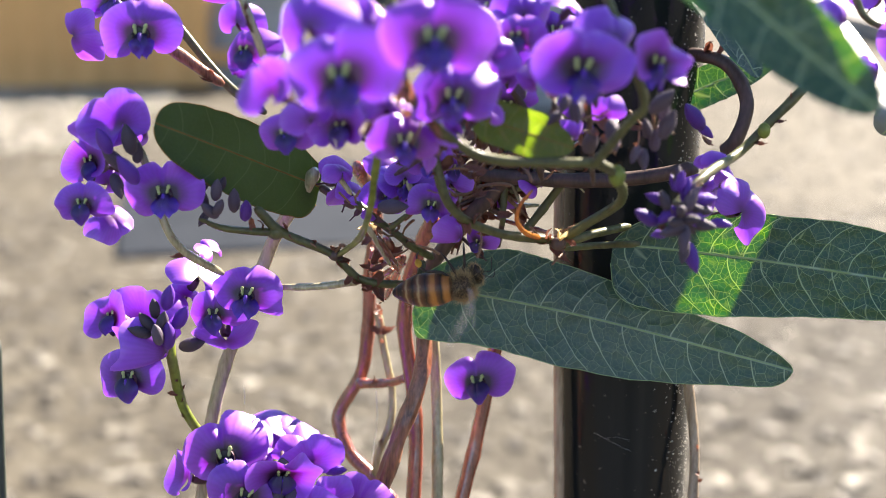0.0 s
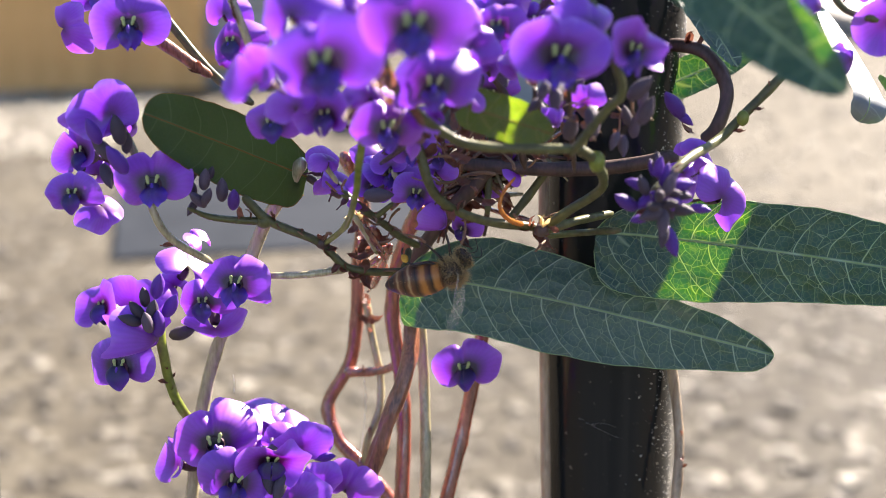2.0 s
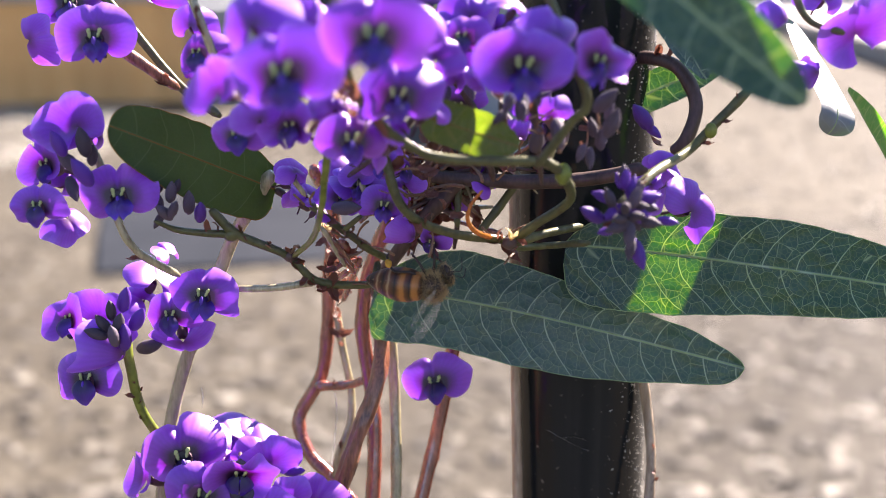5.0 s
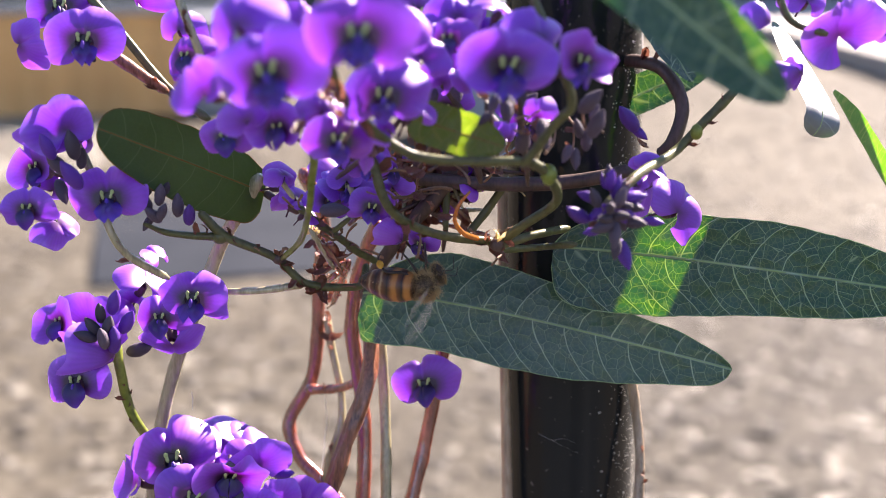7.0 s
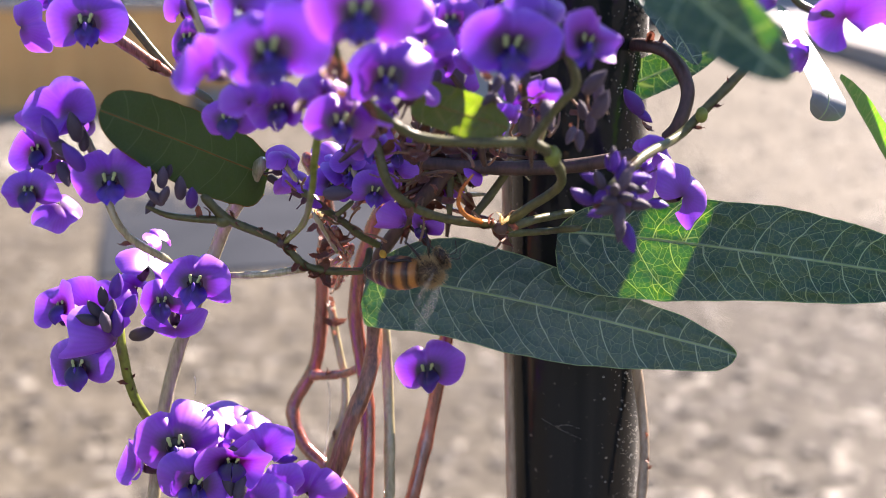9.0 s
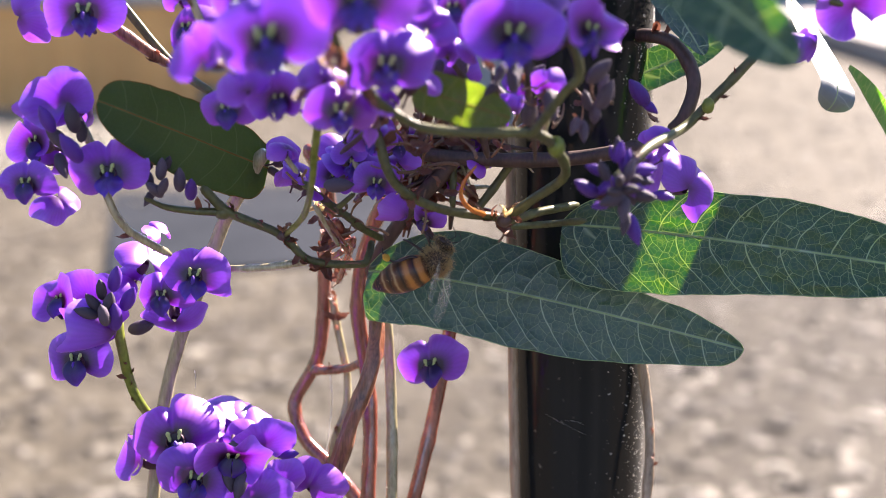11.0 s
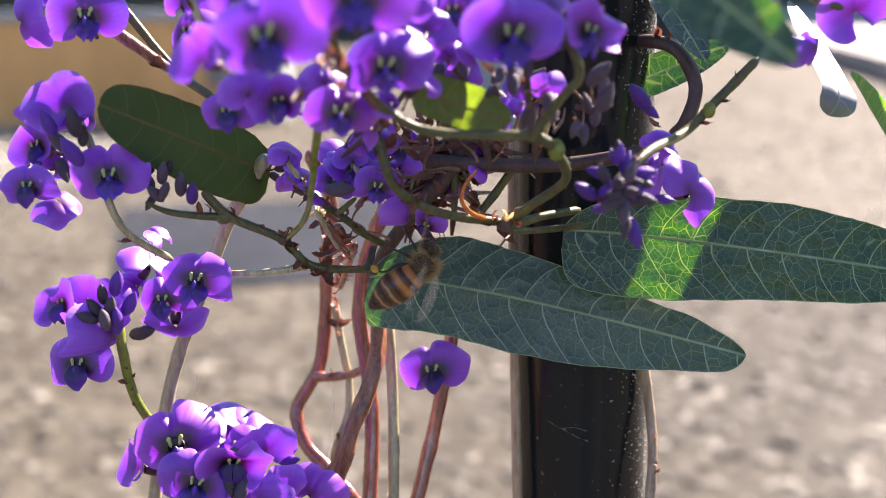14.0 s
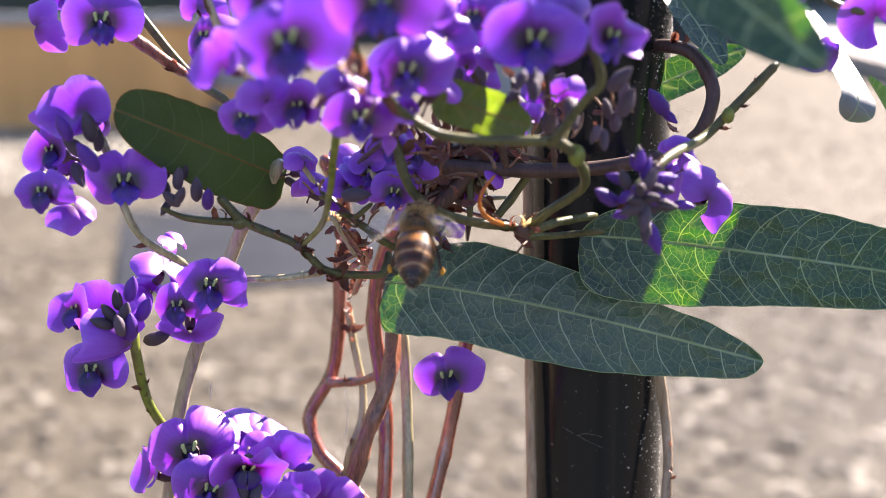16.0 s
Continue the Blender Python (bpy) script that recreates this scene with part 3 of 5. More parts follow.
    if petiole:
        part("petiole", tube("petiole", [P(*p) for p in petiole], 0.0008, 0.0007, 8), BROWN_STEM, ob)
    return ob


OL = (LEAF_OLIVE, RIB_OLIVE)
# the long leaf under the bee, hanging a little to one side
leaf((-4.5, -3.0, -6.5), (60.1, -12.5, -18.5), (-0.09, -0.97, 0.2), 17.5, "long dark green leathery leaf with pale net veins", (LEAF_LONG, None), seed=2, droop=0.03, bow=1.6, folds=(0.10, -0.22), wave=0.03,
     halves=([(0, 4.5), (0.02, 8.2), (0.05, 8.9), (0.23, 8.6), (0.38, 9.3), (0.54, 9.0), (0.69, 7.6), (0.84, 5.4), (0.93, 4.1), (0.975, 2.7), (1, 0)],
             [(0, 1.0), (0.03, 3.6), (0.1, 6.6), (0.17, 8.1), (0.23, 8.7), (0.4, 7.7), (0.54, 6.6), (0.73, 4.8), (0.84, 4.1), (0.93, 2.6), (0.975, 1.4), (1, 0)]))
# the leaf crossing it, round at its base
leaf((28.9, -9.0, 2.9), (96.1, -22.0, -3.7), (-0.1, -0.97, 0.2), 17.5, "broad dark green leaf with sunlit bright green patches", seed=7, droop=0.04, bow=0.9, folds=(0.06, -0.08), wave=0.05,
     halves=([(0, 3.0), (0.012, 6.6), (0.03, 8.6), (0.075, 10.0), (0.16, 10.5), (0.29, 10.1), (0.43, 8.8), (0.56, 7.6), (0.7, 6.5), (0.79, 5.2), (0.9, 3.4), (0.97, 1.6), (1, 0)],
             [(0, 0.6), (0.02, 2.2), (0.06, 4.2), (0.16, 6.4), (0.34, 7.6), (0.43, 7.9), (0.56, 8.0), (0.7, 7.1), (0.79, 6.0), (0.9, 3.8), (0.97, 1.7), (1, 0)]))
leaf((-20.9, -6.0, 12.4), (-43.0, -30.0, 27.1), (0.35, -0.9, 0.28), 13.0, "olive green leaf with orange-brown midrib", OL, seed=4, droop=0.05, wave=0.01, fold=0.04, petiole=[(-15.0, -6.0, 9.0), (-18.0, -6.0, 10.5), (-21.0, -6.2, 12.5)],
     halves=([(0, 2.0), (0.05, 3.6), (0.2, 5.2), (0.5, 5.7), (0.75, 5.3), (0.9, 4.4), (0.97, 3.0), (1, 0.6)], [(0, 3.2), (0.05, 5.6), (0.18, 6.7), (0.4, 7.0), (0.65, 6.3), (0.85, 4.9), (0.95, 3.2), (1, 0.6)]))
leaf((21.4, -80.3, 58.3), (45.2, -93.6, 37.9), (-0.2, -0.95, 0.2), 8.43, "blue-green leaf hanging close by, half in sun", seed=9, droop=-0.05, fold=0.25, tip_full=0.36)
leaf((41.4, 8.4, 25.5), (60.4, 12.3, 32.7), (-0.2, -0.95, 0.2), 7.09, "light green young leaf lit from behind", seed=12, tip_full=0.6)
leaf((43.0, -3.1, 45.5), (51.9, -10.6, 31.8), (0.5, -0.75, 0.4), 8.59, "dark green leaf beside the post", seed=14, tip_full=0.5)
leaf((4.4, -46.0, 30.5), (17.7, -51.0, 26.9), (0.1, -0.95, 0.25), 6.33, "short olive green leaf with a sunlit patch", (LEAF_YOUNG, RIB_OLIVE), seed=15, base_full=0.2, tip_full=0.4)
leaf((69.3, 6.0, 40.4), (72.9, -20.0, 24.6), (0.49, -0.357, 0.795), 7.6, "glossy leaf with curled grey tip in glaring sun", (LEAF_GREY_GLARE, None), seed=17, droop=0.0, fold=0.03, wave=0.01, base_full=0.7, tip_full=0.08, curl=5.5)
leaf((80.6, 6.0, 27.6), (86.3, -26.0, 6.6), (0.49, -0.357, 0.795), 8.4, "folded glossy green leaf in glaring sun", (LEAF_GLARE, None), seed=18, droop=0.0, wave=0.01, folds=(2.4, 0.02),
     halves=([(0, 0.3), (0.1, 0.9), (0.3, 1.5), (0.7, 1.5), (0.9, 0.8), (1, 0)], [(0, 0.8), (0.08, 4.0), (0.3, 5.8), (0.7, 5.6), (0.9, 3.0), (1, 0)]))


# ---- flowers ----
def banner_mesh(kind, seed):
    """The broad two-lobed upper petal, one unit wide, facing -Y, throat at the origin."""
    rnd = random.Random(seed)
    na, nr = 49, 13
    back, fold, ruffle = {0: (0.05, 0.08, 0.035), 1: (0.22, 0.75, 0.06), 2: (-0.20, 0.06, 0.07), 3: (0.12, 0.26, 0.06)}[kind]
    verts, uvs = [], []
    left, right = rnd.uniform(0.90, 1.06), rnd.uniform(0.90, 1.06)
    corner = [rnd.choice((0.0, 0.05, 0.13)), rnd.choice((0.0, 0.05, 0.13))]
    curl = [(rnd.uniform(-2.2, 2.2), rnd.uniform(0.2, 0.45), rnd.uniform(-0.30, 0.34)) for _ in range(4)]
    notch = rnd.uniform(0.03, 0.10)
    spot = [rnd.uniform(1.2, 2.1), rnd.uniform(1.2, 2.1)]
    for i in range(na):
        th = -2.5 + 5.0 * i / (na - 1)
        a, sd = abs(th), int(th > 0)
        r = 0.455 + 0.075 * math.exp(-((a - 1.2) / 0.6) ** 2) - notch * math.exp(-(th / 0.14) ** 2)
        r *= right if sd else left
        r += corner[sd] * math.exp(-((a - spot[sd]) / 0.2) ** 2)
        if a > 1.85:
            r *= 1 - 0.42 * ((a - 1.85) / 0.65) ** 1.7
        r *= 1 + 0.06 * noise.noise(Vector((th * 1.4, seed * 3.1, 0))) + 0.012 * noise.noise(Vector((th * 6, seed, 4)))
        for j in range(nr):
            q = j / (nr - 1)
            x, z = r * q * math.sin(th), r * q * math.cos(th)
            y = back * q * q + fold * abs(x) ** 1.25 * q - 0.05 * q * (1 - q)
            y += 0.05 * math.exp(-(x / 0.045) ** 2) * q * (1.3 - q)
            y += q * q * 0.07 * noise.noise(Vector((x * 2.4, z * 2.4, seed * 1.7)))
            y += ruffle * q ** 4 * math.sin(th * 3.1 + seed * 1.9) + 0.04 * q ** 8
            for mid, wide, amount in curl:
                y += amount * max(0.0, q - 0.5) ** 1.6 * 2 * math.exp(-((th - mid) / wide) ** 2)
            verts.append((x, y, z))
            uvs.append((q * (0.92 + 0.08 * math.cos(th)), th * 0.2))
    return mesh_of("banner", verts, grid_faces(na, nr), uvs)


def wing_mesh(side, seed):
    """One of the two small lower petals: flaring flaps (even seeds) or half of a round pouch (odd seeds)."""
    verts, uvs = [], []
    nu, nv = 14, 9
    if seed % 2:
        long, wide, deep = ((0.37, 0.20, 0.16), (0.32, 0.17, 0.19))[seed // 2]
        for i in range(nu):
            u = i / (nu - 1)
            for j in range(nv):
                v = j / (nv - 1)            # 0 the middle, 1 the outer edge
                x = side * (0.004 + wide * v * math.sin(math.pi * (0.10 + 0.74 * u)) ** 0.7)
                y = -0.05 - deep * math.sin(math.pi * min(1, 0.12 + 0.72 * u)) * (1 - 0.75 * v * v) + 0.02 * math.sin(v * 5 + seed)
                z = 0.05 - long * u + 0.10 * v * v * u
                verts.append((x, y, z))
                uvs.append((0.05 + 0.95 * u ** 0.9 * (0.75 + 0.25 * v), v * 0.25))
        return mesh_of("wing", verts, grid_faces(nu, nv), uvs)
    long, wide, flare, lift = ((0.25, 0.065, 0.08, 0.09), (0.28, 0.075, 0.12, 0.06))[seed // 2]
    for i in range(nu):
        u = i / (nu - 1)
        cx, cy, cz = side * (0.025 + flare * u ** 1.4), -0.05 - lift * math.sin(2.3 * u), 0.02 - long * u
        w = 0.03 + wide * math.sin(math.pi * (0.04 + 0.80 * u ** 0.9)) ** 0.9
        for j in range(nv):
            v = j / (nv - 1) * 2 - 1            # -1 inner edge, +1 outer edge
            x = cx + side * v * w * 0.9
            y = cy + 0.10 * (v * v - 0.4) * math.sin(math.pi * min(1, u + 0.15)) + 0.05 * v
            z = cz + 0.05 * v * u + 0.035 * u * u * abs(v) ** 3 * (2 if v > 0 else -0.6)
            y += 0.05 * noise.noise(Vector((u * 2.5, v * 1.5, seed * 2.3 + side)))
            verts.append((x, y, z))
            uvs.append((0.08 + 0.92 * u ** 0.8 * (0.72 + 0.28 * abs(v)), v * 0.25))
    return mesh_of("wing", verts, grid_faces(nu, nv), uvs)


BANNERS = [[banner_mesh(k, 11 * k + s) for s in range(5)] for k in range(4)]
BARES = []
for kind in BANNERS:
    BARES.append([me.copy() for me in kind])
    for me in BARES[-1]:
        for d in me.uv_layers[0].data:
            d.uv.x = 0.34 + 0.66 * d.uv.x
WINGS = [[wing_mesh(-1, s), wing_mesh(1, s)] for s in range(4)]
SPOTS = blob("eye_spot", 0.066, 0.019, 0.030, 10, 8, lambda x, b: 1 - 0.35 * math.exp(-(x / 0.3) ** 2) + 0.25 * x)
def calyx_mesh():
    """A five-toothed cup behind the petals, with its short stalk."""
    prof = ((-0.22, 0.10), (-0.16, 0.125), (-0.05, 0.13), (0.06, 0.115), (0.13, 0.08), (0.17, 0.035), (0.30, 0.028), (0.48, 0.03))
    verts = []
    for i, (x, r) in enumerate(prof):
        for k in range(12):
            a = 2 * math.pi * k / 12
            tooth = 0.05 * (math.cos(a * 5) > 0.2) * (i == 0)
            verts.append((x - tooth, r * math.cos(a), r * math.sin(a) - 0.25 * max(0, x - 0.15) ** 1.5))
    return mesh_of("flower", verts, grid_faces(len(prof), 12, True))


CALYX_ME = calyx_mesh()
BUD_ME = blob("bud", 0.5, 0.22, 0.26, 10, 8, lambda x, b: 1 - 0.45 * x * x * (x > 0) - 0.15 * x)
STAMEN = blob("keel", 0.16, 0.045, 0.07, 8, 6)
flower_seed = random.Random(21)


def flower(raceme, at, size, yaw=0, el=10, roll=0, kind=0, bare=False, pouch=None):
    """One pea flower. yaw: turned to its right; el: looking up; size in mm across the banner."""
    m = Matrix.Translation(P(*at)) @ pose(0, 0, 0, 0, 0, yaw) @ pose(0, 0, 0, -el) @ pose(0, 0, 0, 0, roll) @ Matrix.Scale(size / 1000, 4)
    cal = part("flower", CALYX_ME, CALYX, raceme, m=m @ Matrix.Translation((0, 0.26 if bare else 0.17, -0.04)) @ pose(0, 0, 0, 0, 12, 90) @ Matrix.Scale(0.7 if bare else 1.0, 4))
    s = flower_seed.randrange(5)
    part("banner", (BARES if bare else BANNERS)[kind][s], BANNER, cal, "rounded violet banner petal", m)
    if bare:
        return cal
    w = WINGS[2 * flower_seed.randrange(2) + (flower_seed.randrange(2) if pouch is None else pouch)]
    opened = flower_seed.uniform(-8, 10)
    part("wing", w[0], WING, cal, "deep violet wing petal", m @ pose(0, 0, 0, opened, 0, flower_seed.uniform(-6, 14)))
    part("wing", w[1], WING, cal, "deep violet wing petal", m @ pose(0, 0, 0, opened, 0, flower_seed.uniform(-14, 6)))
    part("keel", STAMEN, WING, cal, m=m @ Matrix.Translation((0, -0.07, -0.12)) @ pose(0, 0, 0, 0, 70, 90))
    for sx in (-1, 1):
        part("eye_spot", SPOTS, SPOT, cal, "yellow-green spot", m @ Matrix.Translation((0.062 * sx, -0.045, 0.075)) @ pose(0, 0, 0, 0, -80 + 14 * sx, 0))
    return cal


def bud(raceme, at, length, way, violet=False):
    """A closed bud whose tip points along way."""
    m = Matrix.Translation(P(*at)) @ aim(way, (0.01, -1, 0.3)) @ Matrix.Scale(length / 1000, 4)
    return part("bud", VBUD_ME if violet else BUD_ME, VBUD if violet else BUD, raceme, "violet bud" if violet else "", m)


VBUD_ME = BUD_ME.copy()
VBUD_ME.name = "bud"


LINES = {}


def stem_part(owner, pts, width, mat, w2=None, knots=0.12, name="stem", label="", seed=0):
    LINES.setdefault(owner.name, []).extend(spline([P(*p) for p in pts], 16))
    return part(name, tube(name, [P(*p) for p in pts], width / 2000, (w2 or width) / 2000, 10, 8, 0.1, seed, knots=knots), mat, owner, label)


def bract_mesh():
    """A small cupped, torn and curled scale."""
    verts, uvs = [], []
    for i in range(9):
        u = i / 8
        w = 0.19 * math.sin(math.pi * min(1, 0.25 + 0.75 * u)) ** 1.1 * (1 + 0.12 * math.sin(u * 13))
        for j in range(5):
            v = j / 2 - 1
            verts.append((u - 0.25 * u * u, v * w, 0.5 * v * v * w + 0.55 * u ** 2.2 + 0.04 * math.sin(u * 11 + v * 3)))
            uvs.append((u, v))
    return mesh_of("bract", verts, grid_faces(9, 5), uvs)


BRACT_ME = bract_mesh()
BRACT_ME_PALE = bract_mesh()
STALK_ME = tube("withered_stalk", [(0, 0, 0), (0.4, 0.06, 0.1), (0.75, 0.0, 0.32), (1.0, -0.08, 0.38)], 0.035, 0.055, 6, 4, 0.3)
PALE_BRACT = plain("pale_yellow_bract", (0.5, 0.36, 0.12), (0.8, 0.68, 0.42), 1500, 0.5, 0.3, clear=0.4)
DRY = plain("dry_stalk", (0.08, 0.035, 0.022), (0.36, 0.2, 0.11), 1800, 0.6, 0.4, jitter=0.35)


def bract(owner, at, length, way, up=(0, -0.6, 0.8)):
    p = P(*at)
    if owner.name in LINES:
        q = min(LINES[owner.name], key=lambda o: (o - p).length)
        if (q - p).length < 0.006:
            p = q + (p - q).normalized() * 0.0004
    m = Matrix.Translation(p) @ aim(way, up) @ Matrix.Scale(length / 1000, 4)
    return part("bract", BRACT_ME, BRACT, owner, "small dry red-brown bract", m)


def fringe(owner, pts, count, length, seed, spread=0.5):
    """Dry bracts and withered stalks scattered along a stem."""
    rnd = random.Random(seed)
    line = spline([P(*p) for p in pts], 12)
    for _ in range(count):
        p = line[rnd.randrange(len(line))]
        way = Vector((rnd.gauss(0, 1), rnd.gauss(-0.3, 0.6), rnd.gauss(0, 1))).normalized()
        size = length * rnd.uniform(0.6, 1.4) / 1000
        if rnd.random() < spread:
            part("bract", BRACT_ME, BRACT, owner, "small dry red-brown bract", Matrix.Translation(p) @ aim(way, (0.1, -0.8, 0.5)) @ Matrix.Scale(size, 4))
        else:
            part("withered_stalk", STALK_ME, DRY, owner, "", Matrix.Translation(p) @ aim(way, (0.1, -0.8, 0.5)) @ Matrix.Scale(size * 1.2, 4))


def raceme(at, label):
    return thing("flower_cluster", P(*at), label, "flower cluster", "flower clusters of the vine")


def vine(at, label):
    return thing("vine_stem", P(*at), label, "vine stem", "stems of the vine")



# cluster beside the olive leaf
c = raceme((-43.6, -22.2, 10.3), "cluster of violet pea flowers with dark buds, seen clear")
stem_part(c, [(-49.9, -20.6, 25.0), (-47.0, -20.2, 18.1), (-44.9, -22.0, 11.1), (-42.2, -21.3, 5.4), (-36.3, -16.5, -0.1)], 1.35, OLIVE_STEM)
flower(c, (-49.8, -24.0, 26.0), 11.43, -14, -2, -24, 2, bare=True)
flower(c, (-47.6, -21.0, 24.3), 11.78, 62, 4, 8, 1, bare=True)
flower(c, (-56.1, -20.0, 18.9), 10.25, -30, 4, -20, 2)
flower(c, (-55.6, -28.0, 13.8), 9.23, -12, 6, -6, 0, pouch=1)
flower(c, (-43.2, -27.0, 15.3), 11.58, 2, 10, -6, 0, pouch=0)
flower(c, (-53.2, -20.0, 10.4), 8.31, 40, 34, 160, 3, bare=True)
flower(c, (-54.4, -17.0, 15.3), 8.37, 30, -10, 40, 1, bare=True)
bud(c, (-51.6, -29.0, 24.2), 4.89, (-0.3, -0.4, 0.9), True)
bud(c, (-48.0, -28.0, 24.3), 5.44, (-0.1, -0.4, 1))
bud(c, (-48.0, -30.0, 19.9), 5.77, (-0.4, -0.4, 0.8), True)
bud(c, (-51.1, -26.0, 21.0), 5.16, (-0.5, -0.4, 0.7))
bud(c, (-47.4, -25.0, 21.7), 3.93, (0.2, -0.4, 1))
bud(c, (-51.1, -24.0, 16.1), 4.69, (0.3, -0.4, -0.6))

bract(c, (-42.3, -19, 4.3), 3.2, (-0.8, -0.3, -0.5))
bract(c, (-43.2, -20, 6.4), 2.4, (0.3, -0.4, 0.8))

# small bud spray under the olive leaf
c = raceme((-30.4, -20.6, 8.5), "spray of small grey-violet closed buds on a green stem")
stem_part(c, [(-38.7, -23.1, 10.7), (-34.9, -20.6, 8.5), (-27.1, -18.8, 7.4)], 0.64, GREEN_STEM, 1.47)
bud(c, (-38.0, -24.0, 14.5), 4.16, (-0.3, -0.4, 1))
bud(c, (-37.7, -23.0, 16.8), 3.62, (0.1, -0.4, 1))
bud(c, (-35.6, -24.0, 15.6), 4.16, (0.2, -0.4, 1))
bud(c, (-36.7, -25.0, 12.5), 3.97, (-0.5, -0.4, 0.6))
bud(c, (-35.0, -26.0, 13.2), 3.59, (0.4, -0.4, 0.8))
bud(c, (-33.2, -22.0, 13.5), 4.57, (0.1, -0.4, 1))
bud(c, (-38.2, -22.0, 10.5), 3.11, (-0.4, -0.4, -0.7))
bud(c, (-31.1, -24.0, 12.3), 4.53, (0.1, -0.4, 0.6), True)
bud(c, (-35.0, -22.0, 16.1), 3.10, (0.4, -0.4, 0.9))
bract(c, (-29.6, -21.6, 12.4), 3.4, (-0.4, -0.2, 0.8))
bract(c, (-28.5, -19.8, 11.4), 3.0, (0.3, -0.4, 0.7))

# low cluster on the green stalk
c = raceme((-45.4, -14.5, -17.0), "cluster of violet pea flowers round dark blue-green buds")
stem_part(c, [(-46.9, -12.5, -8.6), (-45.9, -14.3, -16.1), (-44.8, -12.4, -24.9), (-41.9, -8.3, -33.4)], 1.74, YELLOW_STEM)
flower(c, (-32.5, -17.0, -3.8), 11.52, 0, 12, 4, 0, pouch=0)
flower(c, (-38.2, -16.0, -7.5), 9.90, -10, 6, -6, 3, pouch=1)
flower(c, (-52.5, -18.0, -18.1), 11.82, -12, 10, -6, 0, pouch=1)
flower(c, (-56.1, -12.0, -9.4), 10.85, -46, 10, -24, 2)
flower(c, (-52.0, -8.0, -10.6), 11.44, -10, 30, 10, 2, bare=True)
flower(c, (-48.8, -19.0, -12.2), 10.57, 20, -52, 8, 3)
flower(c, (-45.7, -20.0, -12.7), 12.22, 74, -6, 8, 1, bare=True)
flower(c, (-36.7, -14.0, -12.4), 10.42, 10, -30, 176, 3, bare=True)
flower(c, (-42.4, -6.0, -3.2), 9.88, 55, 48, 30, 0, bare=True)
flower(c, (-39.0, -11.0, 2.5), 6.74, 55, 48, -10, 0, bare=True)
flower(c, (-44.6, -8.0, -6.5), 7.86, 55, 48, -30, 0, bare=True)
flower(c, (-35.2, -12.0, -9.6), 4.85, 30, -10, 120, 3, bare=True)
bud(c, (-48.2, -22.0, -6.7), 4.26, (-0.5, -0.4, 0.9))
bud(c, (-47.0, -21.0, -4.7), 4.09, (0, -0.4, 1))
bud(c, (-45.1, -19.0, -3.4), 5.24, (0.3, -0.4, 1), True)
bud(c, (-49.2, -23.0, -8.1), 4.25, (-0.8, -0.4, 0.4))
bud(c, (-45.6, -22.0, -6.7), 4.63, (0.3, -0.4, 0.9))
bud(c, (-46.1, -24.0, -8.2), 4.42, (-0.1, -0.4, 0.9))
bud(c, (-43.3, -18.0, -7.1), 5.28, (0.5, -0.4, 0.9), True)
bud(c, (-44.8, -22.0, -9.0), 5.57, (0.1, -0.4, 1), True)
bud(c, (-42.8, -12.0, -13.8), 5.65, (0.8, -0.4, 0.3))
fringe(c, [(-46.9, -13.1, -9.6), (-45.9, -14.9, -16.1), (-44.8, -13.0, -24.9), (-42.1, -8.9, -32.6)], 12, 2.0, 71, 0.7)
bract(c, (-43.9, -13.6, -21.4), 2.2, (0.8, -0.2, 0.3))
bract(c, (-43.2, -11.3, -28.7), 2.0, (-0.8, -0.2, 0.2))

# bottom cluster
c = raceme((-30.9, -13.8, -39.0), "dense cluster of violet pea flowers, sunlit from above")
stem_part(c, [(-29.9, -5.2, -37.6), (-31.2, -8.0, -40.5), (-34.7, -9.3, -45.4), (-39.0, -8.9, -52.2)], 1.79, GREEN_STEM)
flower(c, (-37.2, -16.0, -32.9), 14.64, 8, 8, -12, 3, pouch=0)
flower(c, (-33.6, -20.0, -38.4), 12.35, 10, 10, 14, 0, pouch=0)
flower(c, (-45.4, -9.0, -39.7), 11.01, -52, 10, -30, 2, bare=True)
flower(c, (-30.9, -2.0, -33.9), 15.09, 54, 50, 4, 0, bare=True)
flower(c, (-33.8, -7.0, -33.5), 9.72, 54, 50, -30, 0, bare=True)
flower(c, (-26.9, 1.0, -34.6), 12.45, 54, 50, 30, 3, bare=True)
flower(c, (-27.3, -18.0, -35.2), 11.74, 6, -24, 4, 2)
flower(c, (-23.4, -10.0, -36.5), 11.95, 26, 4, -10, 2, bare=True)
flower(c, (-22.9, -5.0, -34.7), 9.82, 55, 48, 70, 0, bare=True)
flower(c, (-25.7, -9.0, -35.8), 8.06, 20, 20, 40, 3, bare=True)
flower(c, (-20.4, -14.0, -42.3), 10.83, 20, 6, -30, 2, bare=True)
flower(c, (-15.3, -10.0, -44.1), 10.62, -10, 14, 24, 3, bare=True)
flower(c, (-23.4, -18.0, -42.7), 12.22, 0, 16, 0, 2, bare=True)
flower(c, (-31.7, -9.0, -35.2), 6.24, 40, 40, 120, 3, bare=True)
bud(c, (-19.1, -8.0, -38.6), 4.67, (0.9, -0.4, 0.2), True)
bud(c, (-34.4, -9.0, -32.2), 2.41, (0.6, -0.4, 0.8), True)
bud(c, (-28.1, -18.0, -38.5), 5.84, (0.2, -0.4, -1))
bud(c, (-26.1, -19.0, -39.9), 5.44, (-0.3, -0.4, -1))
bud(c, (-31.5, -15.0, -39.2), 4.34, (-0.2, -0.4, -1))

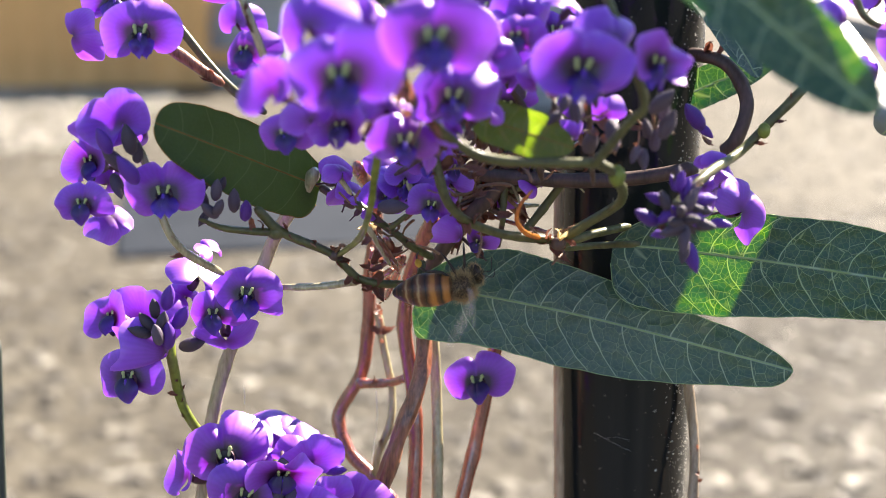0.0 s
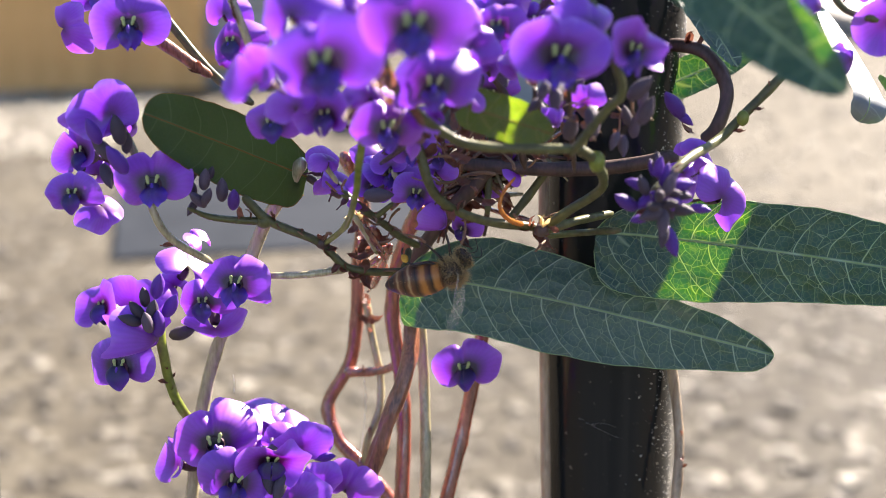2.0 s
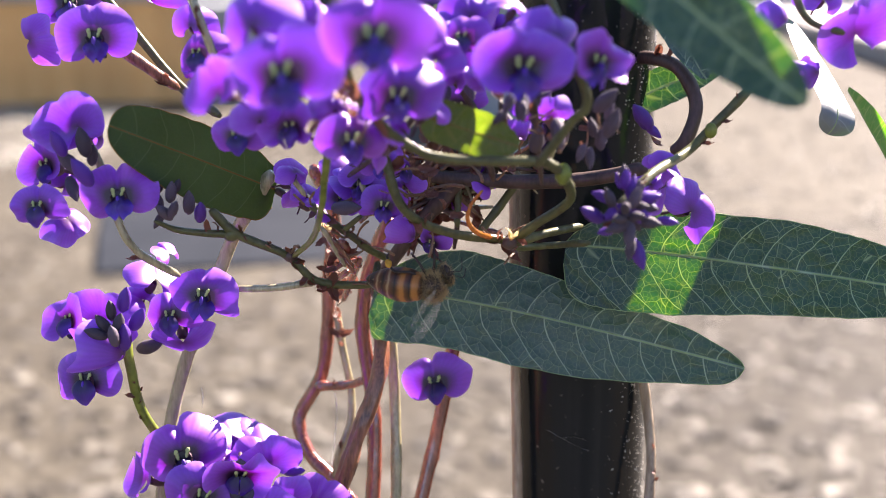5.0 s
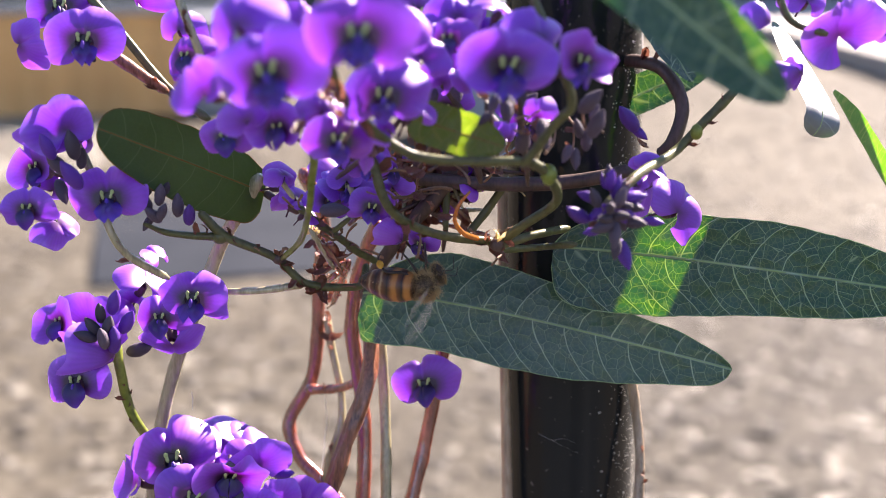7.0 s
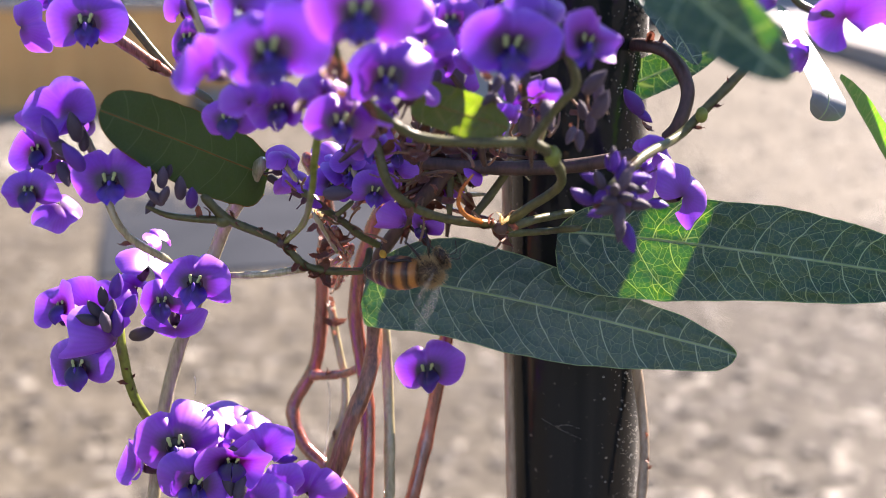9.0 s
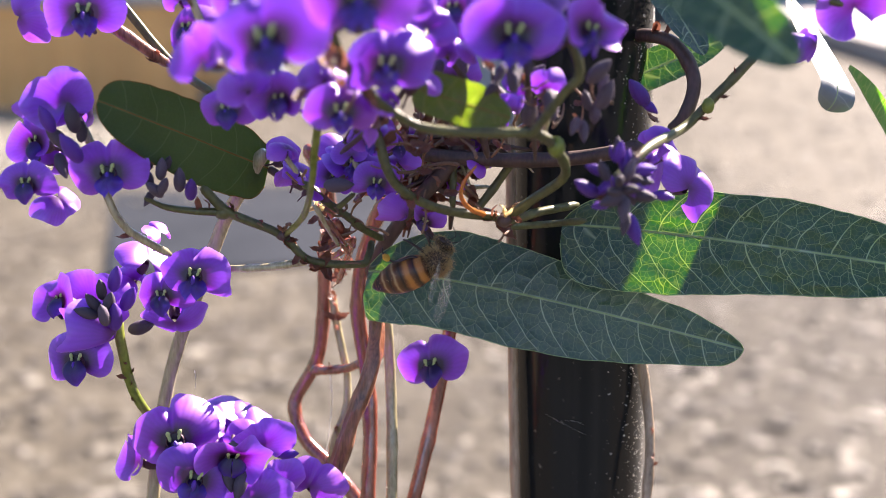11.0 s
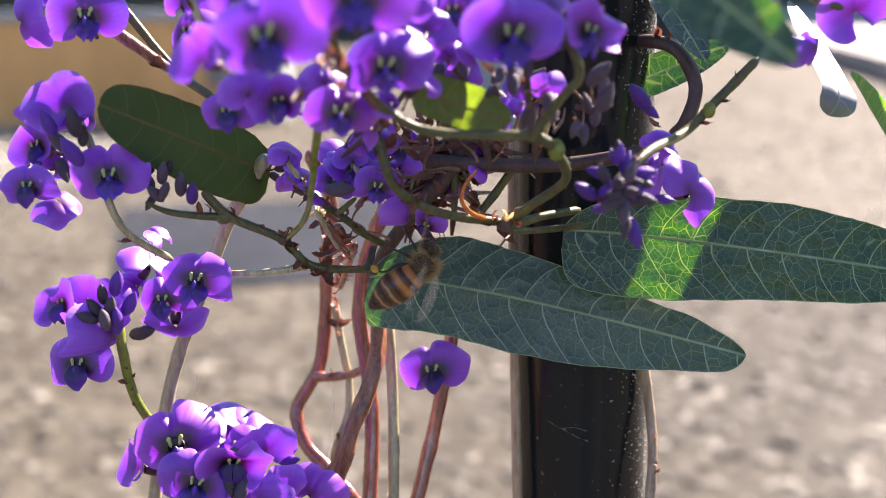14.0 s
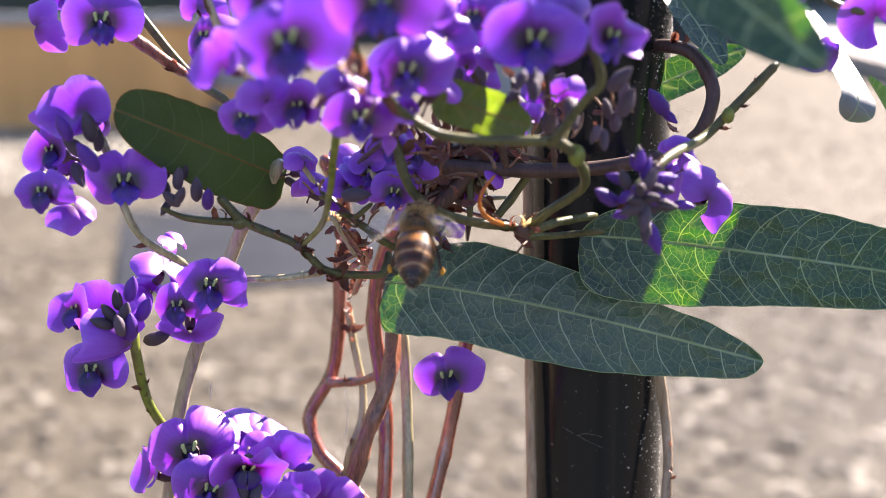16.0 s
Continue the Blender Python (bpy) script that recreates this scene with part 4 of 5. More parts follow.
# upper cluster against the fence
c = raceme((-37.9, -7.6, 31.5), "violet pea flowers on a red-brown stem with a flattened pod")
stem_part(c, [(-51.2, -2.6, 47.4), (-44.5, -4.5, 39.9), (-36.2, -6.9, 30.2), (-29.1, -12.1, 26.0)], 1.51, GREEN_STEM)
stem_part(c, [(-46.0, -13.1, 38.2), (-41.6, -12.0, 34.7), (-36.3, -9.0, 30.2)], 2.20, BARK, 1.67, name="pod", label="flat red-brown pod")
flower(c, (-46.6, -22.0, 39.5), 12.37, 4, 8, -4, 0, pouch=0)
flower(c, (-60.3, -10.0, 38.4), 8.57, -30, 4, 70, 3, bare=True)
flower(c, (-54.2, -6.0, 44.0), 11.32, 10, 10, 0, 3)
flower(c, (-41.4, -4.0, 44.8), 7.99, -40, -10, 10, 1, bare=True)
bract(c, (-37.8, -11.0, 30.5), 3.0, (-0.8, -0.3, -0.2))
bract(c, (-36.9, -10.5, 32.3), 2.6, (0.2, -0.4, 0.9))

# pale cluster with bristly axis
c = raceme((-25.7, -36.1, 36.9), "pale violet pea flowers beside a bristly green stalk")
stem_part(c, [(-29.6, -37.3, 49.0), (-27.3, -37.8, 42.7), (-25.3, -36.2, 36.5), (-22.0, -33.5, 30.8)], 1.21, OLIVE_STEM)
flower(c, (-29.8, -28.0, 37.4), 8.27, -24, 8, -8, 3, pouch=1)
flower(c, (-31.3, -24.0, 41.6), 7.87, -10, 14, 10, 3, bare=True)
flower(c, (-31.6, -26.0, 33.9), 4.89, -20, -20, 20, 1, bare=True)
for at, way in (((-27.5, -41.1, 41.8), (-0.8, -0.3, 0.7)), ((-27.3, -41.4, 40.6), (-0.9, -0.4, 0.5)), ((-27.9, -40.6, 43.7), (-0.5, -0.3, 0.9))):
    bract(c, at, 2.8, way)

# large cluster nearest to the camera
c = raceme((-6.7, -62.9, 37.0), "large cluster of violet pea flowers close by, out of focus")
stem_part(c, [(-6.5, -63.7, 50.3), (-5.8, -65.9, 41.5), (-3.2, -59.6, 33.7), (2.7, -55.0, 27.6), (8.8, -53.4, 25.5), (21.2, -51.5, 24.9)], 1.40, GREEN_STEM)
flower(c, (-11.4, -81.0, 39.8), 13.25, -6, 6, -12, 0, pouch=0)
flower(c, (-0.9, -84.0, 44.2), 12.93, 4, 10, 0, 0, pouch=0)
flower(c, (-20.9, -68.0, 36.5), 8.98, -34, 10, -24, 2, bare=True)
flower(c, (-15.6, -74.0, 45.2), 10.44, -20, 14, -10, 3, bare=True)
flower(c, (1.3, -62.0, 34.9), 10.93, -2, 8, 0, 3, pouch=0)
flower(c, (-22.8, -38.0, 26.3), 8.49, -8, 8, -6, 0, pouch=1)
flower(c, (-14.0, -47.0, 28.7), 8.89, -30, 6, -10, 2)
flower(c, (-5.0, -57.0, 28.5), 9.65, 4, 8, -2, 3, pouch=0)
flower(c, (-8.6, -62.0, 43.6), 9.36, 30, 12, 20, 3, bare=True)
flower(c, (-7.6, -50.0, 32.1), 7.79, 10, 20, 0, 1, bare=True)
flower(c, (6.3, -52.0, 39.1), 8.87, 40, 10, 20, 2, bare=True)
flower(c, (4.0, -60.0, 43.4), 8.74, 20, 10, 10, 3, bare=True)
flower(c, (-17.8, -52.0, 30.9), 7.41, 20, 0, -20, 3, bare=True)
for at, way in (((-5.6, -73.1, 37.6), (0.1, -0.6, -0.6)), ((-9.1, -66.0, 32.8), (-0.2, -0.5, -0.8)), ((-3.4, -69.2, 36.7), (0.5, -0.6, 0.2))):
    bract(c, at, 4.0, way)

fringe(c, [(-6.4, -70.4, 39.9), (-4.5, -63.4, 34.9), (0.4, -56.5, 29.5)], 9, 3.0, 48)
# cluster in front of the post's top
c = raceme((21.0, -51.5, 33.3), "violet pea flowers in front of the black post")
stem_part(c, [(20.0, -51.7, 24.1), (24.5, -54.2, 30.6), (26.5, -55.5, 33.8), (23.6, -55.7, 41.2), (20.1, -55.6, 49.9)], 1.26, GREEN_STEM)
flower(c, (17.1, -66.0, 39.0), 12.20, 4, 4, 2, 2, pouch=0)
flower(c, (27.1, -60.0, 39.0), 9.39, 30, 6, 14, 2)
flower(c, (22.0, -58.0, 42.4), 9.60, 30, 14, 10, 3, bare=True)
flower(c, (10.1, -46.0, 41.0), 8.66, -30, 10, -10, 3)
flower(c, (13.2, -44.0, 35.3), 7.37, -20, 0, -14, 1, bare=True)
flower(c, (11.4, -40.0, 44.2), 8.90, 10, 20, 0, 3, bare=True)
flower(c, (9.4, -38.0, 34.4), 6.94, 30, -4, 20, 3, bare=True)
flower(c, (23.3, -40.0, 29.6), 5.43, -10, -20, 0, 3, bare=True)
flower(c, (19.1, -36.0, 25.8), 4.72, 20, -30, 20, 1, bare=True)
bud(c, (39.3, -22.0, 26.9), 5.75, (-0.6, -0.4, 0.8), True)
bud(c, (41.3, -21.0, 24.5), 3.62, (0.7, -0.4, -0.6), True)
bud(c, (28.8, -43.0, 28.3), 3.41, (-0.3, -0.4, 1))
bud(c, (31.8, -42.0, 28.5), 3.59, (0.3, -0.4, 1))
bud(c, (30.2, -42.0, 26.5), 3.76, (0, -0.4, 1))
bud(c, (27.1, -44.0, 24.7), 3.08, (-0.4, -0.4, -0.8))
bud(c, (28.5, -43.0, 23.8), 3.43, (0, -0.4, -1))
bud(c, (19.5, -58.0, 34.7), 3.28, (0.2, -0.4, -0.9))
bud(c, (16.0, -54.0, 33.2), 3.36, (-0.4, -0.4, -0.8))
bud(c, (15.1, -50.0, 30.8), 3.13, (-0.6, -0.4, -0.5))
bud(c, (18.1, -52.0, 31.8), 3.24, (0, -0.4, -1))
bud(c, (31.1, -44.0, 30.8), 2.90, (0.4, -0.4, 0.9))

# shaded flowers deep in the tangle
c = raceme((10.0, -26.9, 32.5), "violet pea flowers in the tangle's deep shade")
stem_part(c, [(3.2, -18.9, 48.1), (7.5, -23.9, 36.4), (12.8, -24.0, 27.7), (15.8, -20.7, 16.4)], 1.23, BROWN_STEM)
for at, sz, yw, el, rl, kd in (((5.6, -26.3, 43.5), 120, 20, 0, 0, 3), ((8.6, -28.1, 36.0), 110, -30, -10, 10, 1), ((12.7, -22.4, 42.3), 115, 10, 10, -12, 3), ((15.0, -21.9, 36.2), 105, 40, 0, 10, 1), ((10.2, -23.7, 29.0), 90, -20, -30, 0, 3), ((17.6, -21.0, 39.6), 110, -10, 20, 0, 3), ((22.6, -22.3, 26.2), 80, 10, -30, 10, 1), ((15.7, -21.4, 21.5), 66, -20, -20, 0, 1), ((-2.1, -25.9, 20.1), 84, 10, 10, 0, 3), ((-5.9, -16.9, 14.7), 92, -20, 20, 10, 3), ((1.4, -22.2, 18.5), 70, 30, 0, 0, 1)):
    flower(c, at, sz * 0.087, yw, el, rl, kd)
for at, way in (((7.2, -31.4, 30.9), (-0.4, -0.4, -0.6)), ((11.5, -30.9, 33.0), (0.2, -0.5, -0.7)), ((18.9, -33.3, 31.6), (0.1, -0.4, -0.8)), ((22.2, -33.5, 30.8), (0.4, -0.4, 0.5)), ((17.1, -30.3, 27.4), (-0.3, -0.4, 0.6))):
    bud(c, at, 5.2, way)
fringe(c, [(5.0, -19.3, 21.6), (15.8, -20.0, 19.0), (25.9, -24.6, 25.2), (34.0, -28.6, 25.8)], 26, 4.0, 41)
fringe(c, [(-7.7, -16.3, 17.4), (-0.4, -13.2, 13.0), (7.2, -11.1, 13.5)], 18, 4.2, 42)

c = raceme((1.2, -49.9, 31.5), "small violet petals struck by the sun in the tangle")
stem_part(c, [(6.2, -38.0, 37.9), (3.6, -45.9, 30.9), (-1.1, -39.2, 24.8), (-7.6, -20.4, 17.3)], 0.81, BROWN_STEM)
for at, sz, rl, kd in (((5.2, -51.6, 32.7), 92, 20, 0), ((-2.9, -41.1, 25.2), 66, 60, 3), ((1.5, -54.4, 29.8), 60, -30, 0), ((9.8, -40.8, 42.9), 74, 10, 0), ((17.7, -44.3, 45.7), 76, 40, 3), ((-15.9, -22.2, 18.3), 60, 0, 3), ((-7.8, -14.8, 15.0), 84, -20, 0), ((-0.5, -35.1, 24.5), 58, 20, 0), ((-4.1, -15.0, 14.3), 60, 70, 3)):
    flower(c, at, sz * 0.095, 53, 48, rl, kd, True)
stem_part(c, [(-8.9, -44.0, 26.9), (-9.8, -43.0, 21.1), (-10.6, -40.0, 16.1), (-12.7, -31.0, 9.6), (-17.1, -18.5, 3.5)], 1.15, YELLOW_STEM, 0.9)
fringe(c, [(-6.1, -59.3, 35.1), (-1.9, -44.9, 26.8), (4.0, -26.1, 19.2), (8.8, -18.1, 10.3)], 26, 3.6, 51, 0.7)
fringe(c, [(15.1, -49.3, 33.7), (20.1, -46.3, 29.4), (25.1, -45.0, 26.0), (31.1, -46.5, 28.6)], 13, 2.8, 52, 0.6)
for k, (p, q, mat) in enumerate((((-17.5, -20.2, 18.1), (-14.7, -19.2, 13.8), OLIVE_STEM), ((-5.8, -18.7, 16.0), (-3.6, -17.9, 10.7), OLIVE_STEM), ((-10.8, -15.1, 5.8), (-7.6, -12.3, 0.2), RED_STEM), ((-8.7, -16.7, 7.6), (-5.7, -18.1, 10.3), GREEN_STEM), ((-12.4, -16.5, 8.0), (-8.9, -12.3, 0.2), OLIVE_STEM), ((20.1, -45.3, 33.2), (22.2, -36.6, 18.7), BROWN_STEM), ((24.3, -44.2, 29.5), (23.0, -36.0, 21.1), OLIVE_STEM), ((15.5, -43.5, 32.2), (18.0, -36.0, 21.1), BROWN_STEM))):
    stem_part(c, [p, q], 1.01, mat, 0.73, name="stalk", seed=k)
for at, way in (((23.4, -48.6, 28.2), (0.1, -0.5, -0.7)), ((29.8, -49.5, 33.0), (0.5, -0.4, 0.6)), ((30.9, -48.2, 29.7), (0.3, -0.4, 0.8)), ((18.3, -47.7, 32.0), (-0.2, -0.5, -0.6)), ((20.7, -44.9, 26.8), (0.1, -0.6, 0.6))):
    bud(c, at, 5.0, way)

# bud cluster beside the post
c = raceme((35.7, -44.6, 19.5), "blue-violet bud cluster with one unfolding petal")
stem_part(c, [(58.0, -20.7, 32.6), (52.2, -22.1, 27.0), (46.5, -23.5, 21.6), (38.9, -36.2, 20.3), (32.9, -43.2, 16.7)], 1.55, GREEN_STEM)
flower(c, (48.7, -17.0, 10.5), 11.60, 25, 4, 44, 0, bare=True)
flower(c, (42.3, -22.0, 16.7), 7.63, 55, 48, 110, 1, bare=True)
flower(c, (42.5, -36.0, 19.6), 5.61, 55, 48, 140, 0, bare=True)
flower(c, (41.8, -30.0, 20.4), 5.76, 10, 30, 60, 3, bare=True)
flower(c, (39.9, -30.0, 17.3), 3.85, -10, 10, 120, 1, bare=True)
flower(c, (41.0, -26.0, 20.1), 3.56, 20, 10, 0, 3, bare=True)
bud(c, (28.4, -48.0, 16.6), 4.66, (-0.7, -0.4, 0.5), True)
bud(c, (33.0, -48.0, 21.7), 3.51, (0.1, -0.4, 1), True)
bud(c, (30.7, -49.0, 19.2), 3.67, (-0.4, -0.4, 0.9))
bud(c, (32.4, -53.0, 18.5), 3.28, (0, -0.4, 0.2))
bud(c, (34.2, -50.0, 19.3), 3.81, (0.3, -0.4, 0.9))
bud(c, (36.6, -46.0, 18.0), 4.21, (0.6, -0.4, 0.6))
bud(c, (36.7, -46.0, 15.0), 4.39, (0.8, -0.4, -0.1))
bud(c, (40.7, -40.0, 13.8), 3.36, (0.9, -0.4, -0.1), True)
bud(c, (31.8, -50.0, 15.2), 4.46, (-0.8, -0.4, -0.2))
bud(c, (30.8, -46.0, 13.7), 3.26, (-0.9, -0.4, -0.1), True)
bud(c, (33.5, -50.0, 13.9), 4.15, (-0.1, -0.4, -0.9))
bud(c, (35.8, -44.0, 9.7), 4.96, (0.3, -0.4, -0.9), True)
bud(c, (34.3, -46.0, 11.0), 3.59, (-0.2, -0.4, -1))
bud(c, (31.8, -52.0, 16.8), 3.31, (-0.4, -0.4, 0.1))
bud(c, (34.1, -52.0, 17.1), 3.31, (0.3, -0.4, 0.1))
rnd = random.Random(77)
hub = P(*(33.4, -47.1, 17.9))
for _ in range(18):
    d = Vector((rnd.gauss(0, 1), rnd.gauss(-0.2, 0.7), rnd.gauss(0.1, 1))).normalized()
    m = Matrix.Translation(hub + d * rnd.uniform(0.0012, 0.0042)) @ aim(d, (0.01, -1, 0.3)) @ Matrix.Scale(rnd.uniform(0.0024, 0.0042), 4)
    blue = rnd.random() < 0.35
    part("bud", VBUD_ME if blue else BUD_ME, VBUD if blue else BUD, c, "violet bud" if blue else "", m)
fringe(c, [(36.1, -44.4, 20.2), (33.0, -47.2, 17.6), (31.4, -47.7, 15.2)], 12, 2.6, 53, 0.5)
part("node", blob("node", 0.0010, 0.0008, 0.0013), YELLOW_STEM, c, m=Matrix.Translation(P(*(50.0, -23.7, 24.9))))
bract(c, (51.8, -24.5, 25.9), 2.4, (0.8, -0.2, -0.3))
bract(c, (49.6, -25.2, 22.8), 2.8, (0.7, -0.3, -0.4))
bract(c, (54.4, -23.4, 30.1), 2.0, (-0.7, -0.2, 0.5))

# inner cluster above the bee
c = raceme((-4.1, -16.1, 9.8), "deep violet pea flowers in the shade of the tangle")
stem_part(c, [(-14.6, -14.0, 11.5), (-10.7, -13.0, 7.9), (-7.2, -12.0, 5.1), (-5.0, -10.0, 2.7), (-1.8, -5.0, -0.3)], 1.30, GREEN_STEM)
flower(c, (-1.9, -24.0, 12.9), 7.58, 2, 2, 8, 3, pouch=0)
flower(c, (2.7, -24.0, 7.8), 7.08, 60, -10, 10, 1, bare=True)
flower(c, (5.7, -20.0, 6.0), 5.74, -30, -20, 30, 3)
flower(c, (-9.2, -14.0, 12.1), 8.11, 20, 20, 10, 3)
flower(c, (-6.1, -18.0, 16.5), 6.46, -20, 20, -10, 2, bare=True)
flower(c, (-15.0, -12.0, 12.9), 7.22, 55, 48, 20, 0, bare=True)
flower(c, (-13.3, -14.0, 10.7), 5.66, 55, 48, 80, 0, bare=True)
flower(c, (1.3, -16.0, 15.2), 5.59, -20, 20, 0, 1, bare=True)
flower(c, (15.6, -6.0, 12.9), 5.85, 55, 48, -20, 0, bare=True)
bud(c, (-7.9, -22.0, 12.4), 5.46, (0.95, -0.4, 0.1))
for at, way in (((-11.8, -18.9, 6.7), (-0.4, -0.4, -0.6)), ((-8.7, -17.8, 3.1), (-0.6, -0.5, 0.2)), ((-10.2, -16.2, 1.2), (-0.6, -0.3, -0.5))):
    bract(c, at, 3.2, way)

fringe(c, [(-14.6, -14.0, 11.5), (-10.7, -13.0, 7.9), (-7.2, -12.0, 5.1), (-5.0, -10.0, 2.7)], 18, 3.2, 47)
# single flower
c = raceme((6.8, 1.5, -26.9), "single violet pea flower on a red-brown stem")
flower(c, (6.4, 1.8, -25.9), 12.71, -4, 10, -10, 0)

# cluster at the far end of the spray
c = raceme((63.6, -37.2, 41.0), "violet pea flowers among sunlit leaves")
stem_part(c, [(58.5, -32.8, 50.4), (61.0, -34.6, 43.3), (66.7, -35.2, 40.9)], 1.14, GREEN_STEM)
flower(c, (69.4, -32.0, 40.5), 13.98, 22, -12, -14, 2, bare=True)
flower(c, (62.2, -38.0, 35.7), 7.28, 40, 0, 176, 1, bare=True)
flower(c, (57.2, -38.0, 43.1), 6.56, 50, 0, -10, 1, bare=True)
flower(c, (76.7, -26.0, 42.0), 9.58, 10, 10, 10, 3, bare=True)
flower(c, (66.5, -24.0, 45.4), 7.88, 10, 20, 0, 3, bare=True)

build_specks()

# ---- stems ----
v = vine((-14.8, 21.1, -18.8), "red-brown twining vine stem bowed to one side")
stem_part(v, [(-15.5, 7.0, 14.0), (-13.2, 15.0, 6.5), (-12.8, 20.0, -0.8), (-14.2, 22.2, -10.0), (-14.6, 21.8, -20.2), (-16.1, 21.3, -30.5), (-20.7, 21.1, -39.3), (-18.5, 17.5, -45.6), (-13.2, 14.3, -50.3), (-7.0, 10.5, -56.9)], 2.77, RED_STEM)
part("node", blob("node", 0.0016, 0.0013, 0.0012), RED_STEM, v, m=Matrix.Translation(P(*(-15.7, 18.9, -31.8))))
stem_part(v, [(-16.0, 18.8, -32.0), (-10.3, 15.1, -30.4), (-6.7, 11.6, -28.0)], 1.75, RED_STEM, name="side_shoot")
stem_part(v, [(-12.8, 20.5, -16.9), (-11.4, 18.5, -24.9), (-9.9, 16.7, -32.4), (-10.3, 15.1, -38.8), (-12.6, 13.8, -44.6), (-13.3, 14.3, -50.2)], 1.54, OLIVE_STEM, name="side_shoot")
for at, way in (((-11.8, 17.4, -21.1), (-0.3, -0.4, 0.8)), ((-10.3, 17.9, -19.0), (0.3, -0.3, 0.9)), ((-13.0, 10.3, -41.5), (-0.4, -0.4, 0.8)), ((-11.5, 10.0, -42.6), (0.4, -0.4, 0.8)), ((-15.7, 15.4, -29.4), (0.6, -0.5, 0.3)), ((-9.2, 18.6, -16.3), (0.2, -0.3, 0.9))):
    bract(v, at, 3.2, way)
fringe(v, [(-14.4, 18.0, -2.2), (-11.0, 12.8, -6.4), (-8.8, 10.1, -8.9), (-12.7, 13.5, -12.0)], 16, 3.4, 43, 0.6)
v = vine((-6.8, 10.5, -20.0), "straight red-brown vine stem")
stem_part(v, [(-1.5, 2.0, 5.5), (-4.3, 5.6, -1.5), (-6.3, 8.2, -8.6), (-7.2, 10.0, -17.7), (-5.8, 9.4, -28.6), (-5.1, 6.8, -38.9), (-5.8, 2.9, -54.5)], 2.87, RED_STEM)
v = vine((-4.0, 2.5, -22.9), "reddish vine stem with peeling fibrous bark")
part("stem", tube("stem", [P(*p) for p in ((-3.3, 4.0, -16.9), (-4.3, -0.1, -25.2), (-7.8, -2.3, -34.2), (-10.7, -2.5, -42.9), (-12.9, -2.6, -51.8))], 0.00135, 0.0014, 16, 12, 0.4, 3, 0.22), BARK, v)
v = vine((-1.3, 5.1, -29.3), "thin tan vine stem, straight and upright")
stem_part(v, [(-1.9, 7.9, -18.1), (-1.3, 7.5, -27.9), (-1.0, 4.9, -38.2), (-1.1, 1.1, -53.6)], 2.11, OLIVE_STEM)
v = vine((7.1, 9.2, -37.6), "red-brown vine stem leaning outward")
stem_part(v, [(10.2, 11.4, -20.3), (9.0, 11.8, -27.2), (6.6, 10.8, -39.4), (2.3, 6.6, -56.2)], 2.79, RED_STEM)
v = vine((-38.7, -2.9, -20.0), "pale olive vine stem slanting upward")
stem_part(v, [(-21.3, -8.4, 15.9), (-25.5, -6.0, 9.1), (-29.9, -1.7, 1.5), (-34.4, -2.4, -9.6), (-39.2, -1.3, -21.6), (-42.4, -2.3, -34.2), (-44.6, -4.5, -51.0)], 2.42, OLIVE_STEM)
v = vine((-17.0, -18.1, 1.8), "green vine stem with dry bracts at its nodes")
part("node", blob("node", 0.0014, 0.0012, 0.0012), GREEN_STEM, v, m=Matrix.Translation(P(*(-27.1, -18.8, 7.4))))
part("node", blob("node", 0.0012, 0.0010, 0.0010), BROWN_STEM, v, m=Matrix.Translation(P(*(-17.6, -17.7, 3.4))))
stem_part(v, [(-30.2, -19.7, 11.8), (-26.0, -18.8, 7.4), (-18.0, -17.7, 3.5), (-13.4, -16.8, -1.1), (-5.5, -14.2, -2.5), (-4.0, -13.0, -1.6), (-3.4, -11.0, 0.7)], 1.6, GREEN_STEM, 1.2)
stem_part(v, [(-28.3, -13.2, -3.3), (-21.1, -15.1, -2.7), (-13.4, -16.8, -1.2)], 1.04, OLIVE_STEM, 1.41, name="side_shoot")
for at, way in (((-17.1, -19.4, 4.9), (0.2, -0.3, 1)), ((-18.0, -18.6, -0.2), (-0.8, -0.3, 0.3)), ((-15.9, -18.8, -0.9), (-0.3, -0.4, -0.8)), ((-15.0, -19.6, 3.9), (0.7, -0.4, -0.4)), ((-28.1, -13.3, -3.9), (-0.3, -0.4, -0.7)), ((-24.2, -18.2, 9.8), (0.3, -0.3, 0.9))):
    bract(v, at, 3.0, way)
fringe(v, [(-26.0, -18.7, 7.8), (-18.0, -17.7, 3.5), (-13.4, -16.8, -1.1), (-9.4, -15.4, -2.6)], 16, 3.6, 44, 0.8)
v = vine((52.5, 1.3, 26.0), "brown vine stem curling round the post")
stem_part(v, [(41.9, 16.3, 32.2), (44.8, 4.3, 33.7), (48.5, -2.2, 32.5), (51.1, -5.6, 27.0), (49.5, -7.1, 21.0), (47.5, -5.7, 18.3)], 2.42, BROWN_STEM)
for at, way in (((42.6, 0.9, 36.7), (-0.3, -0.3, 0.8)), ((44.6, 1.4, 38.6), (0.1, -0.2, 1)), ((45.8, -1.2, 36.5), (0.6, -0.3, 0.6)), ((43.7, -15.3, 21.4), (-0.8, -0.3, 0.1))):
    bract(v, at, 4.0, way)
v = vine((17.0, -4.8, 13.8), "brown vine stem lying across the post")
stem_part(v, [(-0.4, -4.5, 15.2), (9.3, -4.7, 14.0), (20.7, -6.9, 13.7), (31.9, -8.8, 14.4), (42.1, -12.3, 16.8)], 2.5, BROWN_STEM)
